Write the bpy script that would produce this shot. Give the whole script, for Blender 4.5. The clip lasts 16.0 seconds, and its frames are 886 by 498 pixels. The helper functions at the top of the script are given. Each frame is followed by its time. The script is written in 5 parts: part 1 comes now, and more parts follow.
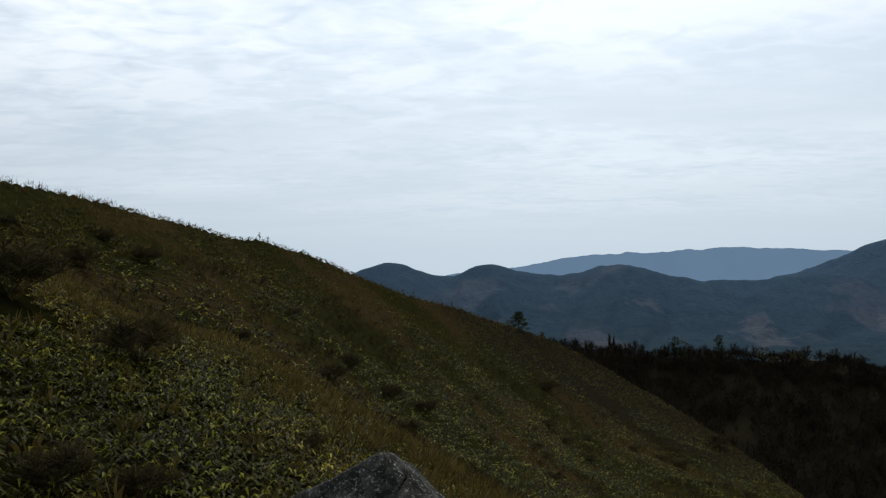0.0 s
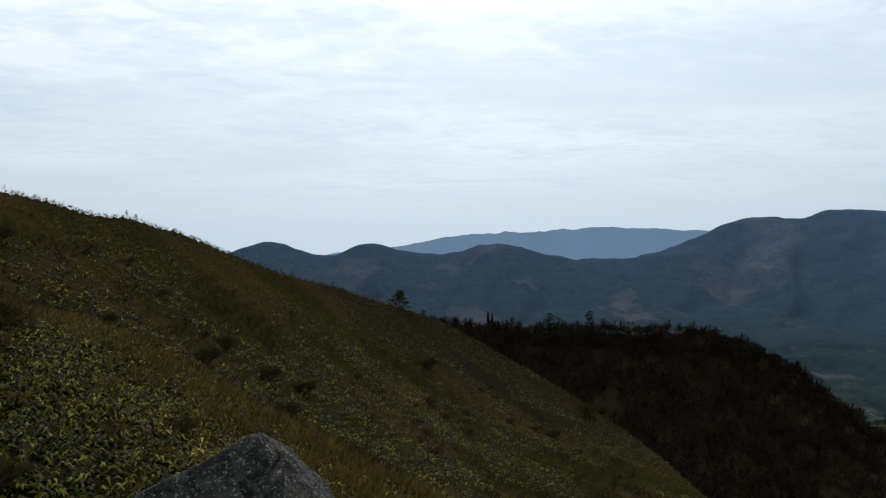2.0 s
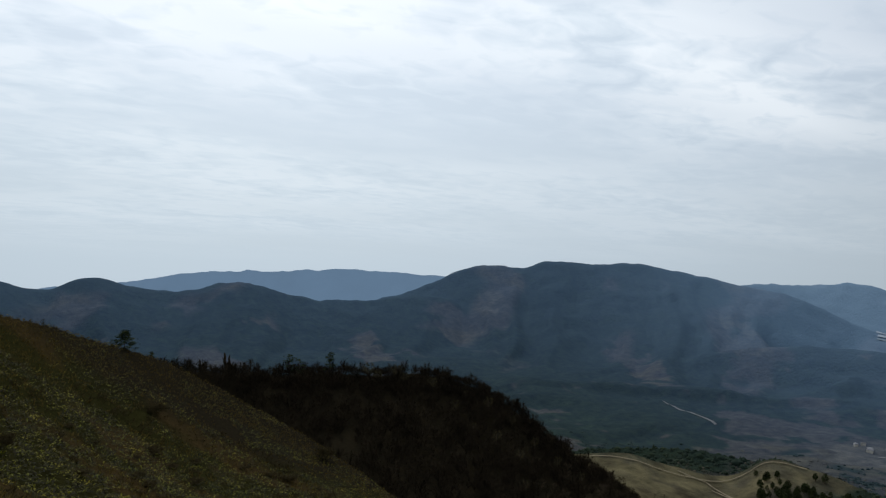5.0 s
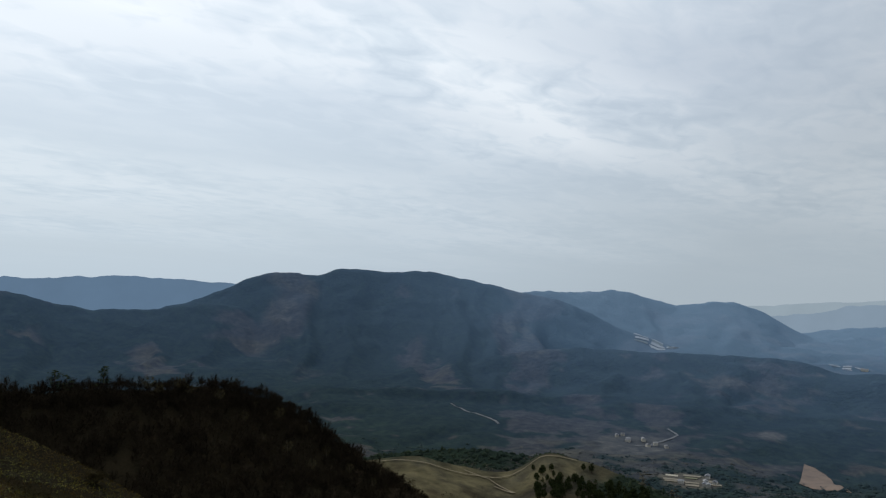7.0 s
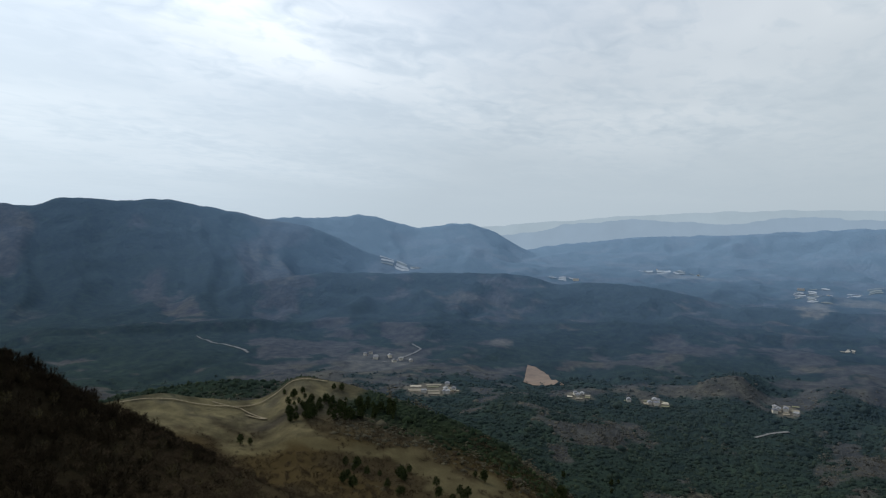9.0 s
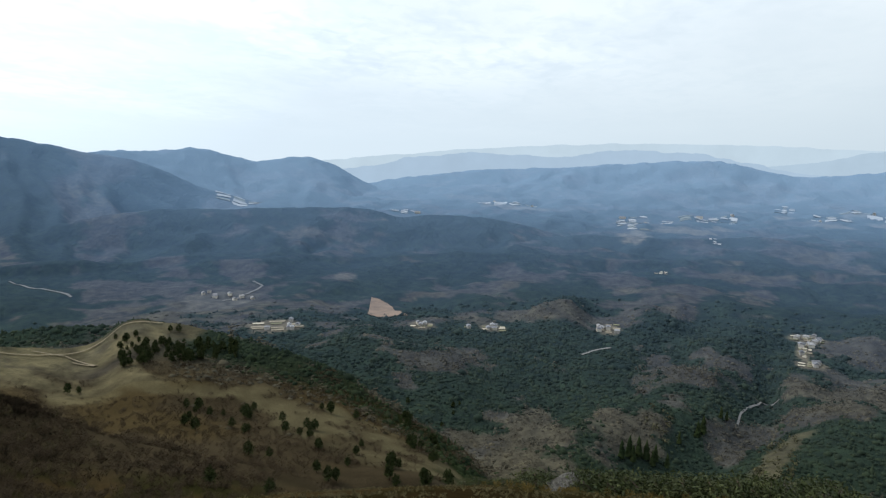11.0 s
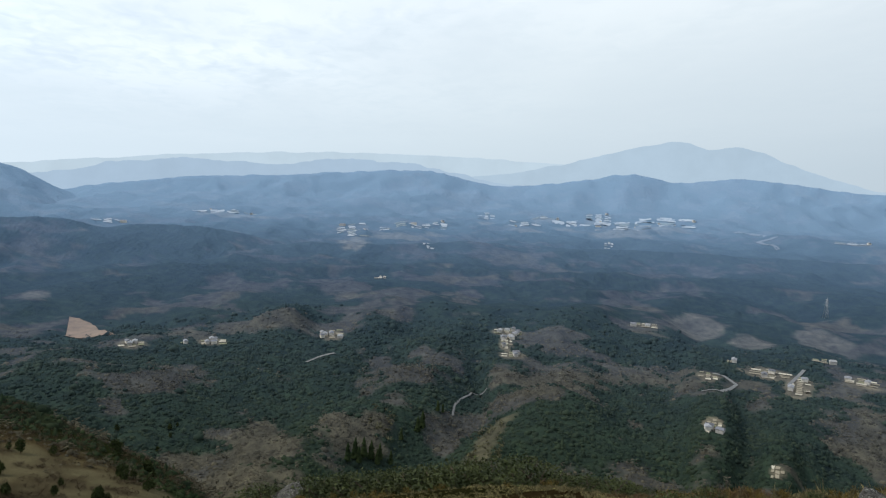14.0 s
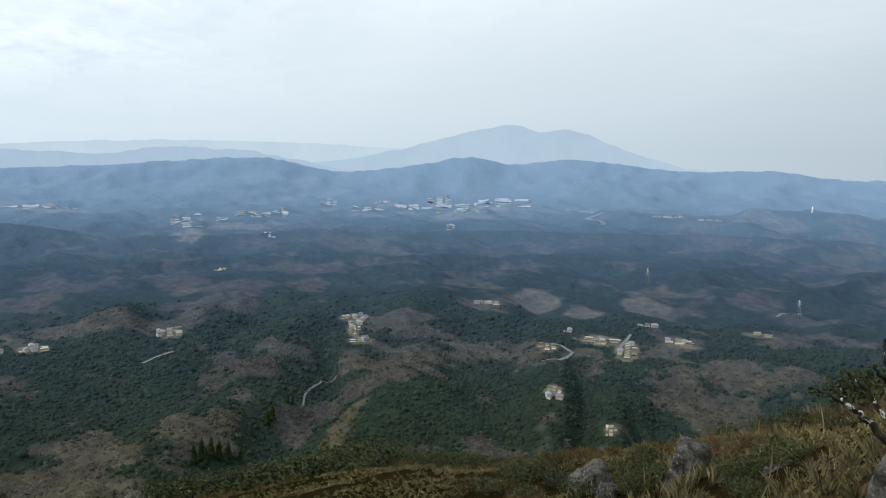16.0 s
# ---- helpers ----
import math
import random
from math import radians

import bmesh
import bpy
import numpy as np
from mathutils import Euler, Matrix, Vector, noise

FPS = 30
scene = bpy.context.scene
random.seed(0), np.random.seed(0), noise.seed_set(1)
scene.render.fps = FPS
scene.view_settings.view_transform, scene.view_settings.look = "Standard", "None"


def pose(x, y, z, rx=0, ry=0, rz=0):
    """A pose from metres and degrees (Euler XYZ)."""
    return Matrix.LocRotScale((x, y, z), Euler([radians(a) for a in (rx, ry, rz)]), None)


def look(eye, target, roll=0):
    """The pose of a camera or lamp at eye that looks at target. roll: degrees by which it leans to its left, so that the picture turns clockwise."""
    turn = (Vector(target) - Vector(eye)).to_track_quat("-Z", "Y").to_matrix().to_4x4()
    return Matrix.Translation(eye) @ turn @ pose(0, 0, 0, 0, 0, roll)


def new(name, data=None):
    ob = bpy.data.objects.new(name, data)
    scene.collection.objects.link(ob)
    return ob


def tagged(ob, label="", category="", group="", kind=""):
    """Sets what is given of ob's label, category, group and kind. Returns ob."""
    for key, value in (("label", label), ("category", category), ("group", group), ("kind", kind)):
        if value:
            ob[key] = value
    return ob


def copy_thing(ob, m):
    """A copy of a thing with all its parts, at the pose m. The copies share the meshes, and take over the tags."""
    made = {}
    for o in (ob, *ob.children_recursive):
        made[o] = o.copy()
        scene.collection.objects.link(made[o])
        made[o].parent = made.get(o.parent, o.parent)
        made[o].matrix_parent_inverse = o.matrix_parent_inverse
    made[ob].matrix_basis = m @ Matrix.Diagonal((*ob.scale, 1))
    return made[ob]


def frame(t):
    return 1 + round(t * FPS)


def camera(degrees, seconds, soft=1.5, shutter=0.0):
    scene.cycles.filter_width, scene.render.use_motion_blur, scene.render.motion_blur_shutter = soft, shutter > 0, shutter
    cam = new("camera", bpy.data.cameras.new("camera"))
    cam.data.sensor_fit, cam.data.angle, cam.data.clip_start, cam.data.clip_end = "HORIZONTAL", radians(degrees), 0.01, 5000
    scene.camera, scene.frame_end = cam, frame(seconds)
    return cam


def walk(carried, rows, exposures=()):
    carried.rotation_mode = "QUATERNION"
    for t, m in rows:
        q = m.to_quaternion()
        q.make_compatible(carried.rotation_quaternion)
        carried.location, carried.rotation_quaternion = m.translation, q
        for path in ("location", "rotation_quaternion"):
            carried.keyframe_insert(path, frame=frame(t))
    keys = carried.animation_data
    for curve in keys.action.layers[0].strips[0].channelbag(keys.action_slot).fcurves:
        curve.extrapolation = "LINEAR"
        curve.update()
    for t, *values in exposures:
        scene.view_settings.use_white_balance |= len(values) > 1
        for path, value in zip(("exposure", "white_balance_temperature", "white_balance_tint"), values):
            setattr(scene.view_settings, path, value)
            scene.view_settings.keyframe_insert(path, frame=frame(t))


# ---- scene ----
# A hand-held camera that turns round its holder on a mountain slope.
cam = camera(62.38, 16.0, soft=1.25)
EYE, ARM = 1.6, 0.5  # the eye over the ground, and how far the camera is held out
ROWS = [  # seconds, yaw, pitch, roll
    (0, -0.00, -0.00, 1.20),
    (0.5, -2.63, -1.85, 1.65),
    (1, -4.56, -2.77, 1.45),
    (1.5, -6.15, -2.25, 0.80),
    (2, -9.25, -1.81, 0.98),
    (2.5, -13.25, -1.10, 0.78),
    (3, -15.67, 0.06, 0.39),
    (3.5, -19.36, 0.53, 0.06),
    (4, -22.67, 0.58, -0.44),
    (6.5, -40.28, 2.62, -1.46),
    (7, -45.01, 2.41, -1.49),
    (7.5, -50.54, 2.57, -1.93),
    (8, -55.05, 1.86, -1.32),
    (8.5, -60.18, -0.61, -0.65),
    (11, -76.89, -8.19, -0.51),
    (11.5, -80.64, -8.42, -0.45),
    (12, -84.61, -8.29, -0.52),
    (12.5, -87.67, -7.97, -0.07),
    (13, -91.42, -7.64, -0.41),
    (13.5, -95.45, -7.06, -0.75),
    (14, -98.44, -7.15, -1.91),
    (14.5, -101.15, -6.04, -2.00),
    (15, -104.79, -6.07, -1.88),
    (15.5, -108.28, -7.01, -1.82),
    (16, -110.80, -8.01, -1.01),
]


def held(yaw, pitch, roll):
    a = radians(yaw)
    return pose(-ARM * math.sin(a), ARM * math.cos(a), EYE + ARM * math.sin(radians(pitch)), 90 + pitch, roll, yaw)


EXPOSURES = [(0.0, -0.16), (1.5, -0.08), (3.0, -0.18), (6.5, -0.30), (7.5, -0.32), (8.5, -0.18), (11.0, 0.56), (13.5, 0.53), (16.0, 0.55)]
walk(cam, [(t, held(y, p, r)) for t, y, p, r in ROWS], EXPOSURES)

# ---- sky and sun ----
SUN_AZ, SUN_EL = 12.0, 46.0  # degrees clockwise from the y axis, and up
world = bpy.data.worlds.new("sky")
scene.world = world
world.use_nodes = True
wt = world.node_tree
wt.nodes.clear()


def wn(kind, **kw):
    n = wt.nodes.new(kind)
    for k, v in kw.items():
        if k == "operation":
            n.operation = v
        elif k == "blend_type":
            n.blend_type = v
        elif k == "data_type":
            n.data_type = v
    return n


def wmath(op, a, b=None, c=None):
    n = wn("ShaderNodeMath", operation=op)
    for i, v in enumerate((a, b, c)):
        if v is None:
            continue
        if isinstance(v, (int, float)):
            n.inputs[i].default_value = v
        else:
            wt.links.new(v, n.inputs[i])
    return n.outputs[0]


def wramp(fac, stops):
    n = wn("ShaderNodeValToRGB")
    e = n.color_ramp.elements
    while len(e) < len(stops):
        e.new(0.5)
    for el, (p, c) in zip(e, stops):
        el.position, el.color = p, (*c, 1)
    wt.links.new(fac, n.inputs[0])
    return n.outputs[0]


def wmix(kind, fac, a, b):
    n = wn("ShaderNodeMix", data_type="RGBA", blend_type=kind)
    for s, v in ((n.inputs[0], fac), (n.inputs[6], a), (n.inputs[7], b)):
        if isinstance(v, (int, float)):
            s.default_value = v
        elif isinstance(v, tuple):
            s.default_value = (*v, 1)
        else:
            wt.links.new(v, s)
    return n.outputs[2]


nishita = wn("ShaderNodeTexSky")
nishita.sky_type = "NISHITA"
nishita.sun_disc = False
nishita.sun_elevation, nishita.sun_rotation = radians(SUN_EL), radians(SUN_AZ)
nishita.altitude, nishita.dust_density, nishita.air_density = 800, 3.0, 1.0
coord = wn("ShaderNodeTexCoord")
split = wn("ShaderNodeSeparateXYZ")
wt.links.new(coord.outputs["Generated"], split.inputs[0])
up = split.outputs[2]
deep = wmath("ADD", wmath("MAXIMUM", up, 0.0), 0.10)
flat = wn("ShaderNodeCombineXYZ")
wt.links.new(wmath("DIVIDE", split.outputs[0], deep), flat.inputs[0])
wt.links.new(wmath("DIVIDE", split.outputs[1], deep), flat.inputs[1])


def cloud_noise(scale, detail, rough, turn, stretch, distort=0.4):
    m = wn("ShaderNodeMapping")
    m.inputs["Rotation"].default_value = (0, 0, radians(turn))
    m.inputs["Scale"].default_value = stretch
    wt.links.new(flat.outputs[0], m.inputs[0])
    n = wn("ShaderNodeTexNoise")
    n.inputs["Scale"].default_value, n.inputs["Detail"].default_value = scale, detail
    n.inputs["Roughness"].default_value, n.inputs["Distortion"].default_value = rough, distort
    wt.links.new(m.outputs[0], n.inputs["Vector"])
    return n.outputs["Fac"]


broad = cloud_noise(0.55, 4, 0.5, -20, (0.55, 1.0, 1))
streak = cloud_noise(1.5, 6, 0.56, -14, (0.62, 1.0, 1), 0.5)
ripple = cloud_noise(8.0, 3, 0.5, -35, (0.7, 1.0, 1), 0.6)
toward = wn("ShaderNodeVectorMath", operation="DOT_PRODUCT")
wt.links.new(coord.outputs["Generated"], toward.inputs[0])
toward.inputs[1].default_value = (math.sin(radians(SUN_AZ)) * math.cos(radians(SUN_EL)), math.cos(radians(SUN_AZ)) * math.cos(radians(SUN_EL)), math.sin(radians(SUN_EL)))
glow = wramp(wmath("MULTIPLY_ADD", toward.outputs["Value"], 0.5, 0.5), [(0.0, (0.30, 0.32, 0.34)), (0.36, (0.67, 0.70, 0.72)), (0.52, (0.78, 0.805, 0.815)), (0.72, (0.87, 0.90, 0.925)), (0.82, (1.08, 1.12, 1.16)), (0.91, (1.28, 1.32, 1.345)), (1.0, (1.45, 1.48, 1.50))])
even = wramp(wmath("MULTIPLY_ADD", toward.outputs["Value"], 0.5, 0.5), [(0.50, (0.75, 0.75, 0.75)), (0.72, (0.0, 0.0, 0.0))])
veil = wramp(broad, [(0.30, (0.0, 0.0, 0.0)), (0.66, (1.0, 1.0, 1.0))])
body = wmath("MULTIPLY_ADD", streak, 0.62, wmath("MULTIPLY", ripple, 0.38))
shade = wramp(body, [(0.38, (0.67, 0.735, 0.80)), (0.47, (0.85, 0.895, 0.935)), (0.555, (1.03, 1.035, 1.04))])
thin = wmix("MIX", 0.80, nishita.outputs[0], (7.8, 8.6, 9.5))  # high milky cirrus over the blue
thick = wmix("MULTIPLY", 1.0, (11.5, 11.75, 12.0), shade)
clouds = wmix("MIX", veil, thin, thick)
clouds = wmix("MIX", even, clouds, (9.9, 10.5, 10.9))
low = wramp(wmath("MAXIMUM", up, 0.0), [(0.0, (1.0, 1.0, 1.0)), (0.08, (0.7, 0.7, 0.7)), (0.26, (0.0, 0.0, 0.0))])
sky_out = wmix("MIX", low, clouds, (7.0, 7.95, 8.7))
sky_out = wmix("MULTIPLY", 1.0, sky_out, glow)
bg = wn("ShaderNodeBackground")
bg.inputs[1].default_value = 0.082
wt.links.new(sky_out, bg.inputs[0])
wt.links.new(bg.outputs[0], wn("ShaderNodeOutputWorld").inputs[0])

sun = new("sun", bpy.data.lights.new("sun", "SUN"))
sun.data.energy, sun.data.angle, sun.data.color = 1.7, radians(6), (1.0, 0.90, 0.74)
_a, _e = radians(SUN_AZ), radians(SUN_EL)
sun.matrix_world = look((0, 0, 60), (-math.sin(_a) * math.cos(_e), -math.cos(_a) * math.cos(_e), 60 - math.sin(_e)))


# ---- noise and land forms ----
rng = np.random.default_rng(7)


def lattice(ix, iy, seed):
    n = (ix.astype(np.int64) * 374761393 + iy.astype(np.int64) * 668265263 + seed * 974634757) & 0x7FFFFFFF
    n = ((n ^ (n >> 13)) * 1274126177) & 0x7FFFFFFF
    return ((n ^ (n >> 16)) & 0xFFFF) / 65535.0


def vnoise(x, y, seed=0):
    """Smooth value noise, 0 to 1."""
    ix, iy = np.floor(x), np.floor(y)
    fx, fy = x - ix, y - iy
    fx, fy = fx * fx * fx * (fx * (fx * 6 - 15) + 10), fy * fy * fy * (fy * (fy * 6 - 15) + 10)
    a, b = lattice(ix, iy, seed), lattice(ix + 1, iy, seed)
    c, d = lattice(ix, iy + 1, seed), lattice(ix + 1, iy + 1, seed)
    return (a + (b - a) * fx) * (1 - fy) + (c + (d - c) * fx) * fy


def fbm(x, y, seed=0, octaves=4, gain=0.5):
    total, amp, norm = 0.0, 1.0, 0.0
    for k in range(octaves):
        total = total + amp * vnoise(x * 2 ** k + 17.3 * k, y * 2 ** k - 9.1 * k, seed + k)
        norm += amp
        amp *= gain
    return total / norm


def ridged(x, y, seed=0, octaves=4):
    """0 on sharp crests, up to 1 in the gullies."""
    total, amp, norm = 0.0, 1.0, 0.0
    for k in range(octaves):
        total = total + amp * np.abs(2 * vnoise(x * 2 ** k + 5.7 * k, y * 2 ** k + 3.1 * k, seed + k) - 1)
        norm += amp
        amp *= 0.5
    return total / norm


def smooth(a, b, x):
    t = np.clip((x - a) / (b - a), 0, 1)
    return t * t * (3 - 2 * t)


def along(az, pairs):
    """A smooth curve through (azimuth, value) pairs."""
    xs, ys = np.array([p[0] for p in pairs], float), np.array([p[1] for p in pairs], float)
    slope = np.gradient(ys, xs)
    a = np.clip(az, xs[0], xs[-1])
    i = np.clip(np.searchsorted(xs, a) - 1, 0, len(xs) - 2)
    h = xs[i + 1] - xs[i]
    t = (a - xs[i]) / h
    return ((2 * t**3 - 3 * t**2 + 1) * ys[i] + (t**3 - 2 * t**2 + t) * h * slope[i]
            + (-2 * t**3 + 3 * t**2) * ys[i + 1] + (t**3 - t**2) * h * slope[i + 1])


def tan_d(deg):
    return np.tan(np.radians(deg))


# Each land form: how far its crest lies, and how high it stands (degrees from the eye), by azimuth.
NEAR_REACH = [(-60, 32), (-25, 30), (-15, 28), (-5, 23), (5, 18), (16, 18), (30, 30), (60, 55), (90, 62), (116, 42), (130, 34), (143, 26), (160, 24), (200, 30), (240, 40)]
NEAR_RISE = [(-60, 9), (-31, 0.5), (-23.6, -4.0), (-15, -6.9), (-10, -10.1), (-5, -13.3), (-1, -15.5), (4.7, -18.4), (14, -22.5), (30, -25), (60, -26.2), (80, -26.0), (96, -25.6), (107, -24.4),
             (116, -24.2), (121, -23.7), (129, -22.1), (133.8, -20.3), (137.5, -18.6), (143.2, -16.6), (160, -9), (200, 4), (240, 12)]
HILL_FAR = [(-60, 55), (-31, 78), (-16, 112), (-4, 160), (9, 215), (14, 222), (21, 205), (26, 175), (34, 150)]
HILL_RISE = [(-60, 11.5), (-45, 8.2), (-31, 5.05), (-23.8, 3.45), (-19, 2.35), (-16.5, 1.55), (-10.7, -0.15), (-7.3, -1.5), (-3.8, -2.9), (4.1, -5.75), (9.3, -7.75), (14.7, -10.65), (20.5, -13.9), (25.3, -17.2), (30, -21), (34, -26), (40, -40)]
HILL_FOOT = [(-60, 2), (-31, -3), (-15, -9), (0, -18), (10, -22), (20, -25), (26, -27), (34, -32), (40, -45)]
KNOLL_FAR = [(-5, 330), (7, 350), (24, 370), (34, 360), (40, 350), (52, 330), (66, 300), (80, 250)]
KNOLL_RISE = [(-5, -12), (3, -8.4), (7, -7.7), (13, -8.1), (18, -8.3), (23.5, -8.3), (31, -9.0), (34.3, -10.5), (37.2, -12.7), (40.7, -14.7), (44.6, -17.0), (50.5, -20.2), (58, -23), (66, -25.5), (80, -31)]
KNOLL_FOOT = [(-5, -22), (10, -22), (30, -25), (45, -26.5), (60, -28), (80, -34)]
SPUR_FAR = [(30, 660), (45, 660), (52, 690), (56, 690), (63, 640), (70, 590), (80, 500)]
SPUR_RISE = [(30, -17), (36, -14.4), (40.2, -13.7), (43, -13.4), (47, -14.1), (51.2, -14.0), (52.8, -12.9), (56, -13.1), (60, -14.3), (63.5, -15.4), (68.7, -17.6), (73, -20.5), (80, -25), (86, -32)]
SPUR_FOOT = [(30, -24), (52, -24), (60, -25), (68, -25.5), (80, -28), (86, -36)]
WOOD_RISE = [(30, -16), (38, -13.8), (43, -13.1), (48, -12.8), (52, -13.1), (56, -13.5), (62, -15.2), (70, -18.0), (80, -22)]
LEFT_RISE = [(-40, -2.2), (-12, -2.2), (-7, -1.65), (-4.5, -1.0), (-1.9, -1.58), (0.4, -2.07), (2.85, -1.35), (8.3, -2.2), (13.8, -1.42), (18.3, -2.5), (23.6, -2.6), (28, -2.2), (33, -3.5), (40, -5.5), (50, -9), (60, -14)]
MAIN_RISE = [(18, -5), (23.6, -2.75), (27, -1.7), (29, -0.9), (30.5, -0.16), (33.5, 0.32), (35.5, 0.2), (36.8, 0.64), (40, 0.58), (43, 0.66), (46.5, 0.2), (50.5, -0.7), (54.5, -1.5), (58.8, -3.3), (63, -4.6), (67, -4.95), (76, -5.4), (90, -6.3)]
TABLE_RISE = [(44, -7.5), (50, -5.6), (54, -5.05), (61, -4.98), (69, -4.98), (74, -5.4), (80, -5.7), (88, -7.2), (98, -7.6), (104, -7.0), (112, -6.6), (125, -6.4), (135, -6.1), (150, -6.2)]
DOME_RISE = [(45, -3), (51, -0.85), (55.3, -0.67), (58.1, -0.46), (63.2, -1.4), (65.8, -1.05), (68.2, -1.5), (70.4, -2.75), (74, -4.2)]
TOWN_RISE = [(66, -4.2), (72, -2.9), (75.4, -2.4), (79.8, -1.95), (86.3, -1.62), (90, -1.4), (94.7, -1.02), (97.7, -1.1), (102.5, -2.0), (108.9, -1.43), (112.7, -0.78), (116.1, -1.25), (120.5, -0.85), (125.9, -1.2), (129, -1.5), (135.4, -1.35), (139, -1.74), (145, -1.6), (160, -1.9)]
EAST_RISE = [(108, -6.6), (114, -5.9), (120, -5.2), (127, -4.35), (132, -4.15), (137.6, -4.0), (142, -4.3), (150, -4.4), (165, -4.2)]


def land_form(az, r, far, rise, start, foot, back, gully=0.0, cut=None):
    """A slope that climbs from the foot to its crest as seen from the eye, and falls off behind it."""
    tc, tf = tan_d(rise), tan_d(foot)
    u = np.clip((r - start) / (far - start), 0, 1)
    top = EYE + far * tc
    front = EYE + np.maximum(r, start) * (tf + (tc - tf) * u) - np.maximum(start - r, 0) * 0.6
    z = np.where(r < far, front, top - (r - far) * back - 0.0006 * (r - far) ** 2 * (r > far))
    if cut is not None:
        z = z - gully * cut * np.clip((1 - u) * 3.2, 0, 1) * (0.45 + 0.55 * u)
    return z


# Flat floors with fields and hamlets: azimuth, elevation, half width and half height in degrees, houses, large ones.
TOWNS = [(63.9, -13.95, 2.1, 0.42, 6, 0), (75.3, -14.15, 1.0, 0.28, 3, 0), (81.1, -14.3, 1.0, 0.25, 4, 0), (90.1, -13.95, 0.9, 0.35, 5, 0), (104.1, -13.4, 1.2, 0.30, 6, 0), (104.0, -14.2, 0.5, 0.55, 6, 0), (104.4, -15.2, 0.8, 0.28, 2, 0)]
TOWNS += [(119.4, -15.35, 0.75, 0.42, 0, 0), (123.6, -14.6, 1.5, 0.35, 2, 0), (125.6, -15.2, 0.8, 0.75, 2, 0), (129.4, -14.3, 1.1, 0.35, 2, 0), (120.1, -18.8, 0.6, 0.55, 3, 0), (124.7, -21.2, 0.5, 0.5, 0, 0), (114.6, -12.15, 1.0, 0.16, 2, 0), (134.8, -13.1, 1.1, 0.2, 0, 0)]
TOWNS += [(91.5, -5.95, 1.1, 0.34, 8, 1), (95.3, -5.45, 1.6, 0.12, 7, 1), (98.0, -5.25, 0.9, 0.09, 4, 1), (82.0, -4.55, 2.1, 0.09, 6, 1), (102.0, -4.55, 0.6, 0.13, 2, 1), (106.5, -4.3, 1.0, 0.10, 5, 1), (108.6, -4.7, 1.3, 0.09, 4, 1), (112.4, -4.9, 2.0, 0.22, 9, 1)]
TOWNS += [(115.6, -4.45, 2.0, 0.16, 9, 1), (105.0, -4.9, 1.2, 0.07, 3, 1), (110.6, -4.2, 0.9, 0.11, 5, 1), (73.9, -5.2, 1.0, 0.07, 3, 1), (128.0, -5.0, 1.0, 0.07, 3, 1), (131.0, -5.1, 0.8, 0.06, 2, 1)]


def town_place(a, e):
    """How far off and how high the flat floor lies."""
    z = -288.0 + 40.0 * (e > -8) + (0 if e > -17 else 14)
    return (z - EYE) / math.tan(radians(e)), z


def basins(x, y, az, r, z):
    """Levels the floors, and lowers the land before them to suit the camera's view."""
    for a, e, w, h, homes, big in TOWNS:
        far, level = town_place(a, e)
        half_w, half_d = far * radians(w) * 1.25, min(far * radians(h) / math.tan(radians(-e)), 230.0) * 1.3
        u = far * np.radians(az - a)
        v = r - far
        v = np.where(v < 0, v * 0.55, v * 0.6)
        k = smooth(2.8 if big else 3.3, 0.95, np.hypot(u / half_w, v / (half_d + (60 if big else 15))))
        flat_z = np.minimum(z, level + np.where(r < far, -0.004 * (far - r), 0)) if big else level
        z = z * (1 - k) + flat_z * k
    return z


DELL = [(93.5, 560), (96.5, 720), (100.4, 820), (103.0, 960), (104.2, 1080)]  # a gully: azimuth, distance


def path_distance(x, y, path):
    """How far places lie from a path of (azimuth, distance)."""
    best = np.full(x.shape, 1e9)
    pts = [(r * math.sin(radians(a)), r * math.cos(radians(a))) for a, r in path]
    for (ax, ay), (bx, by) in zip(pts, pts[1:]):
        ux, uy = bx - ax, by - ay
        t = np.clip(((x - ax) * ux + (y - ay) * uy) / (ux * ux + uy * uy), 0, 1)
        best = np.minimum(best, np.hypot(x - ax - t * ux, y - ay - t * uy))
    return best


VALLEY, PERCH = -292.0, 4.6  # the valley floor; the eye over the slope's own line


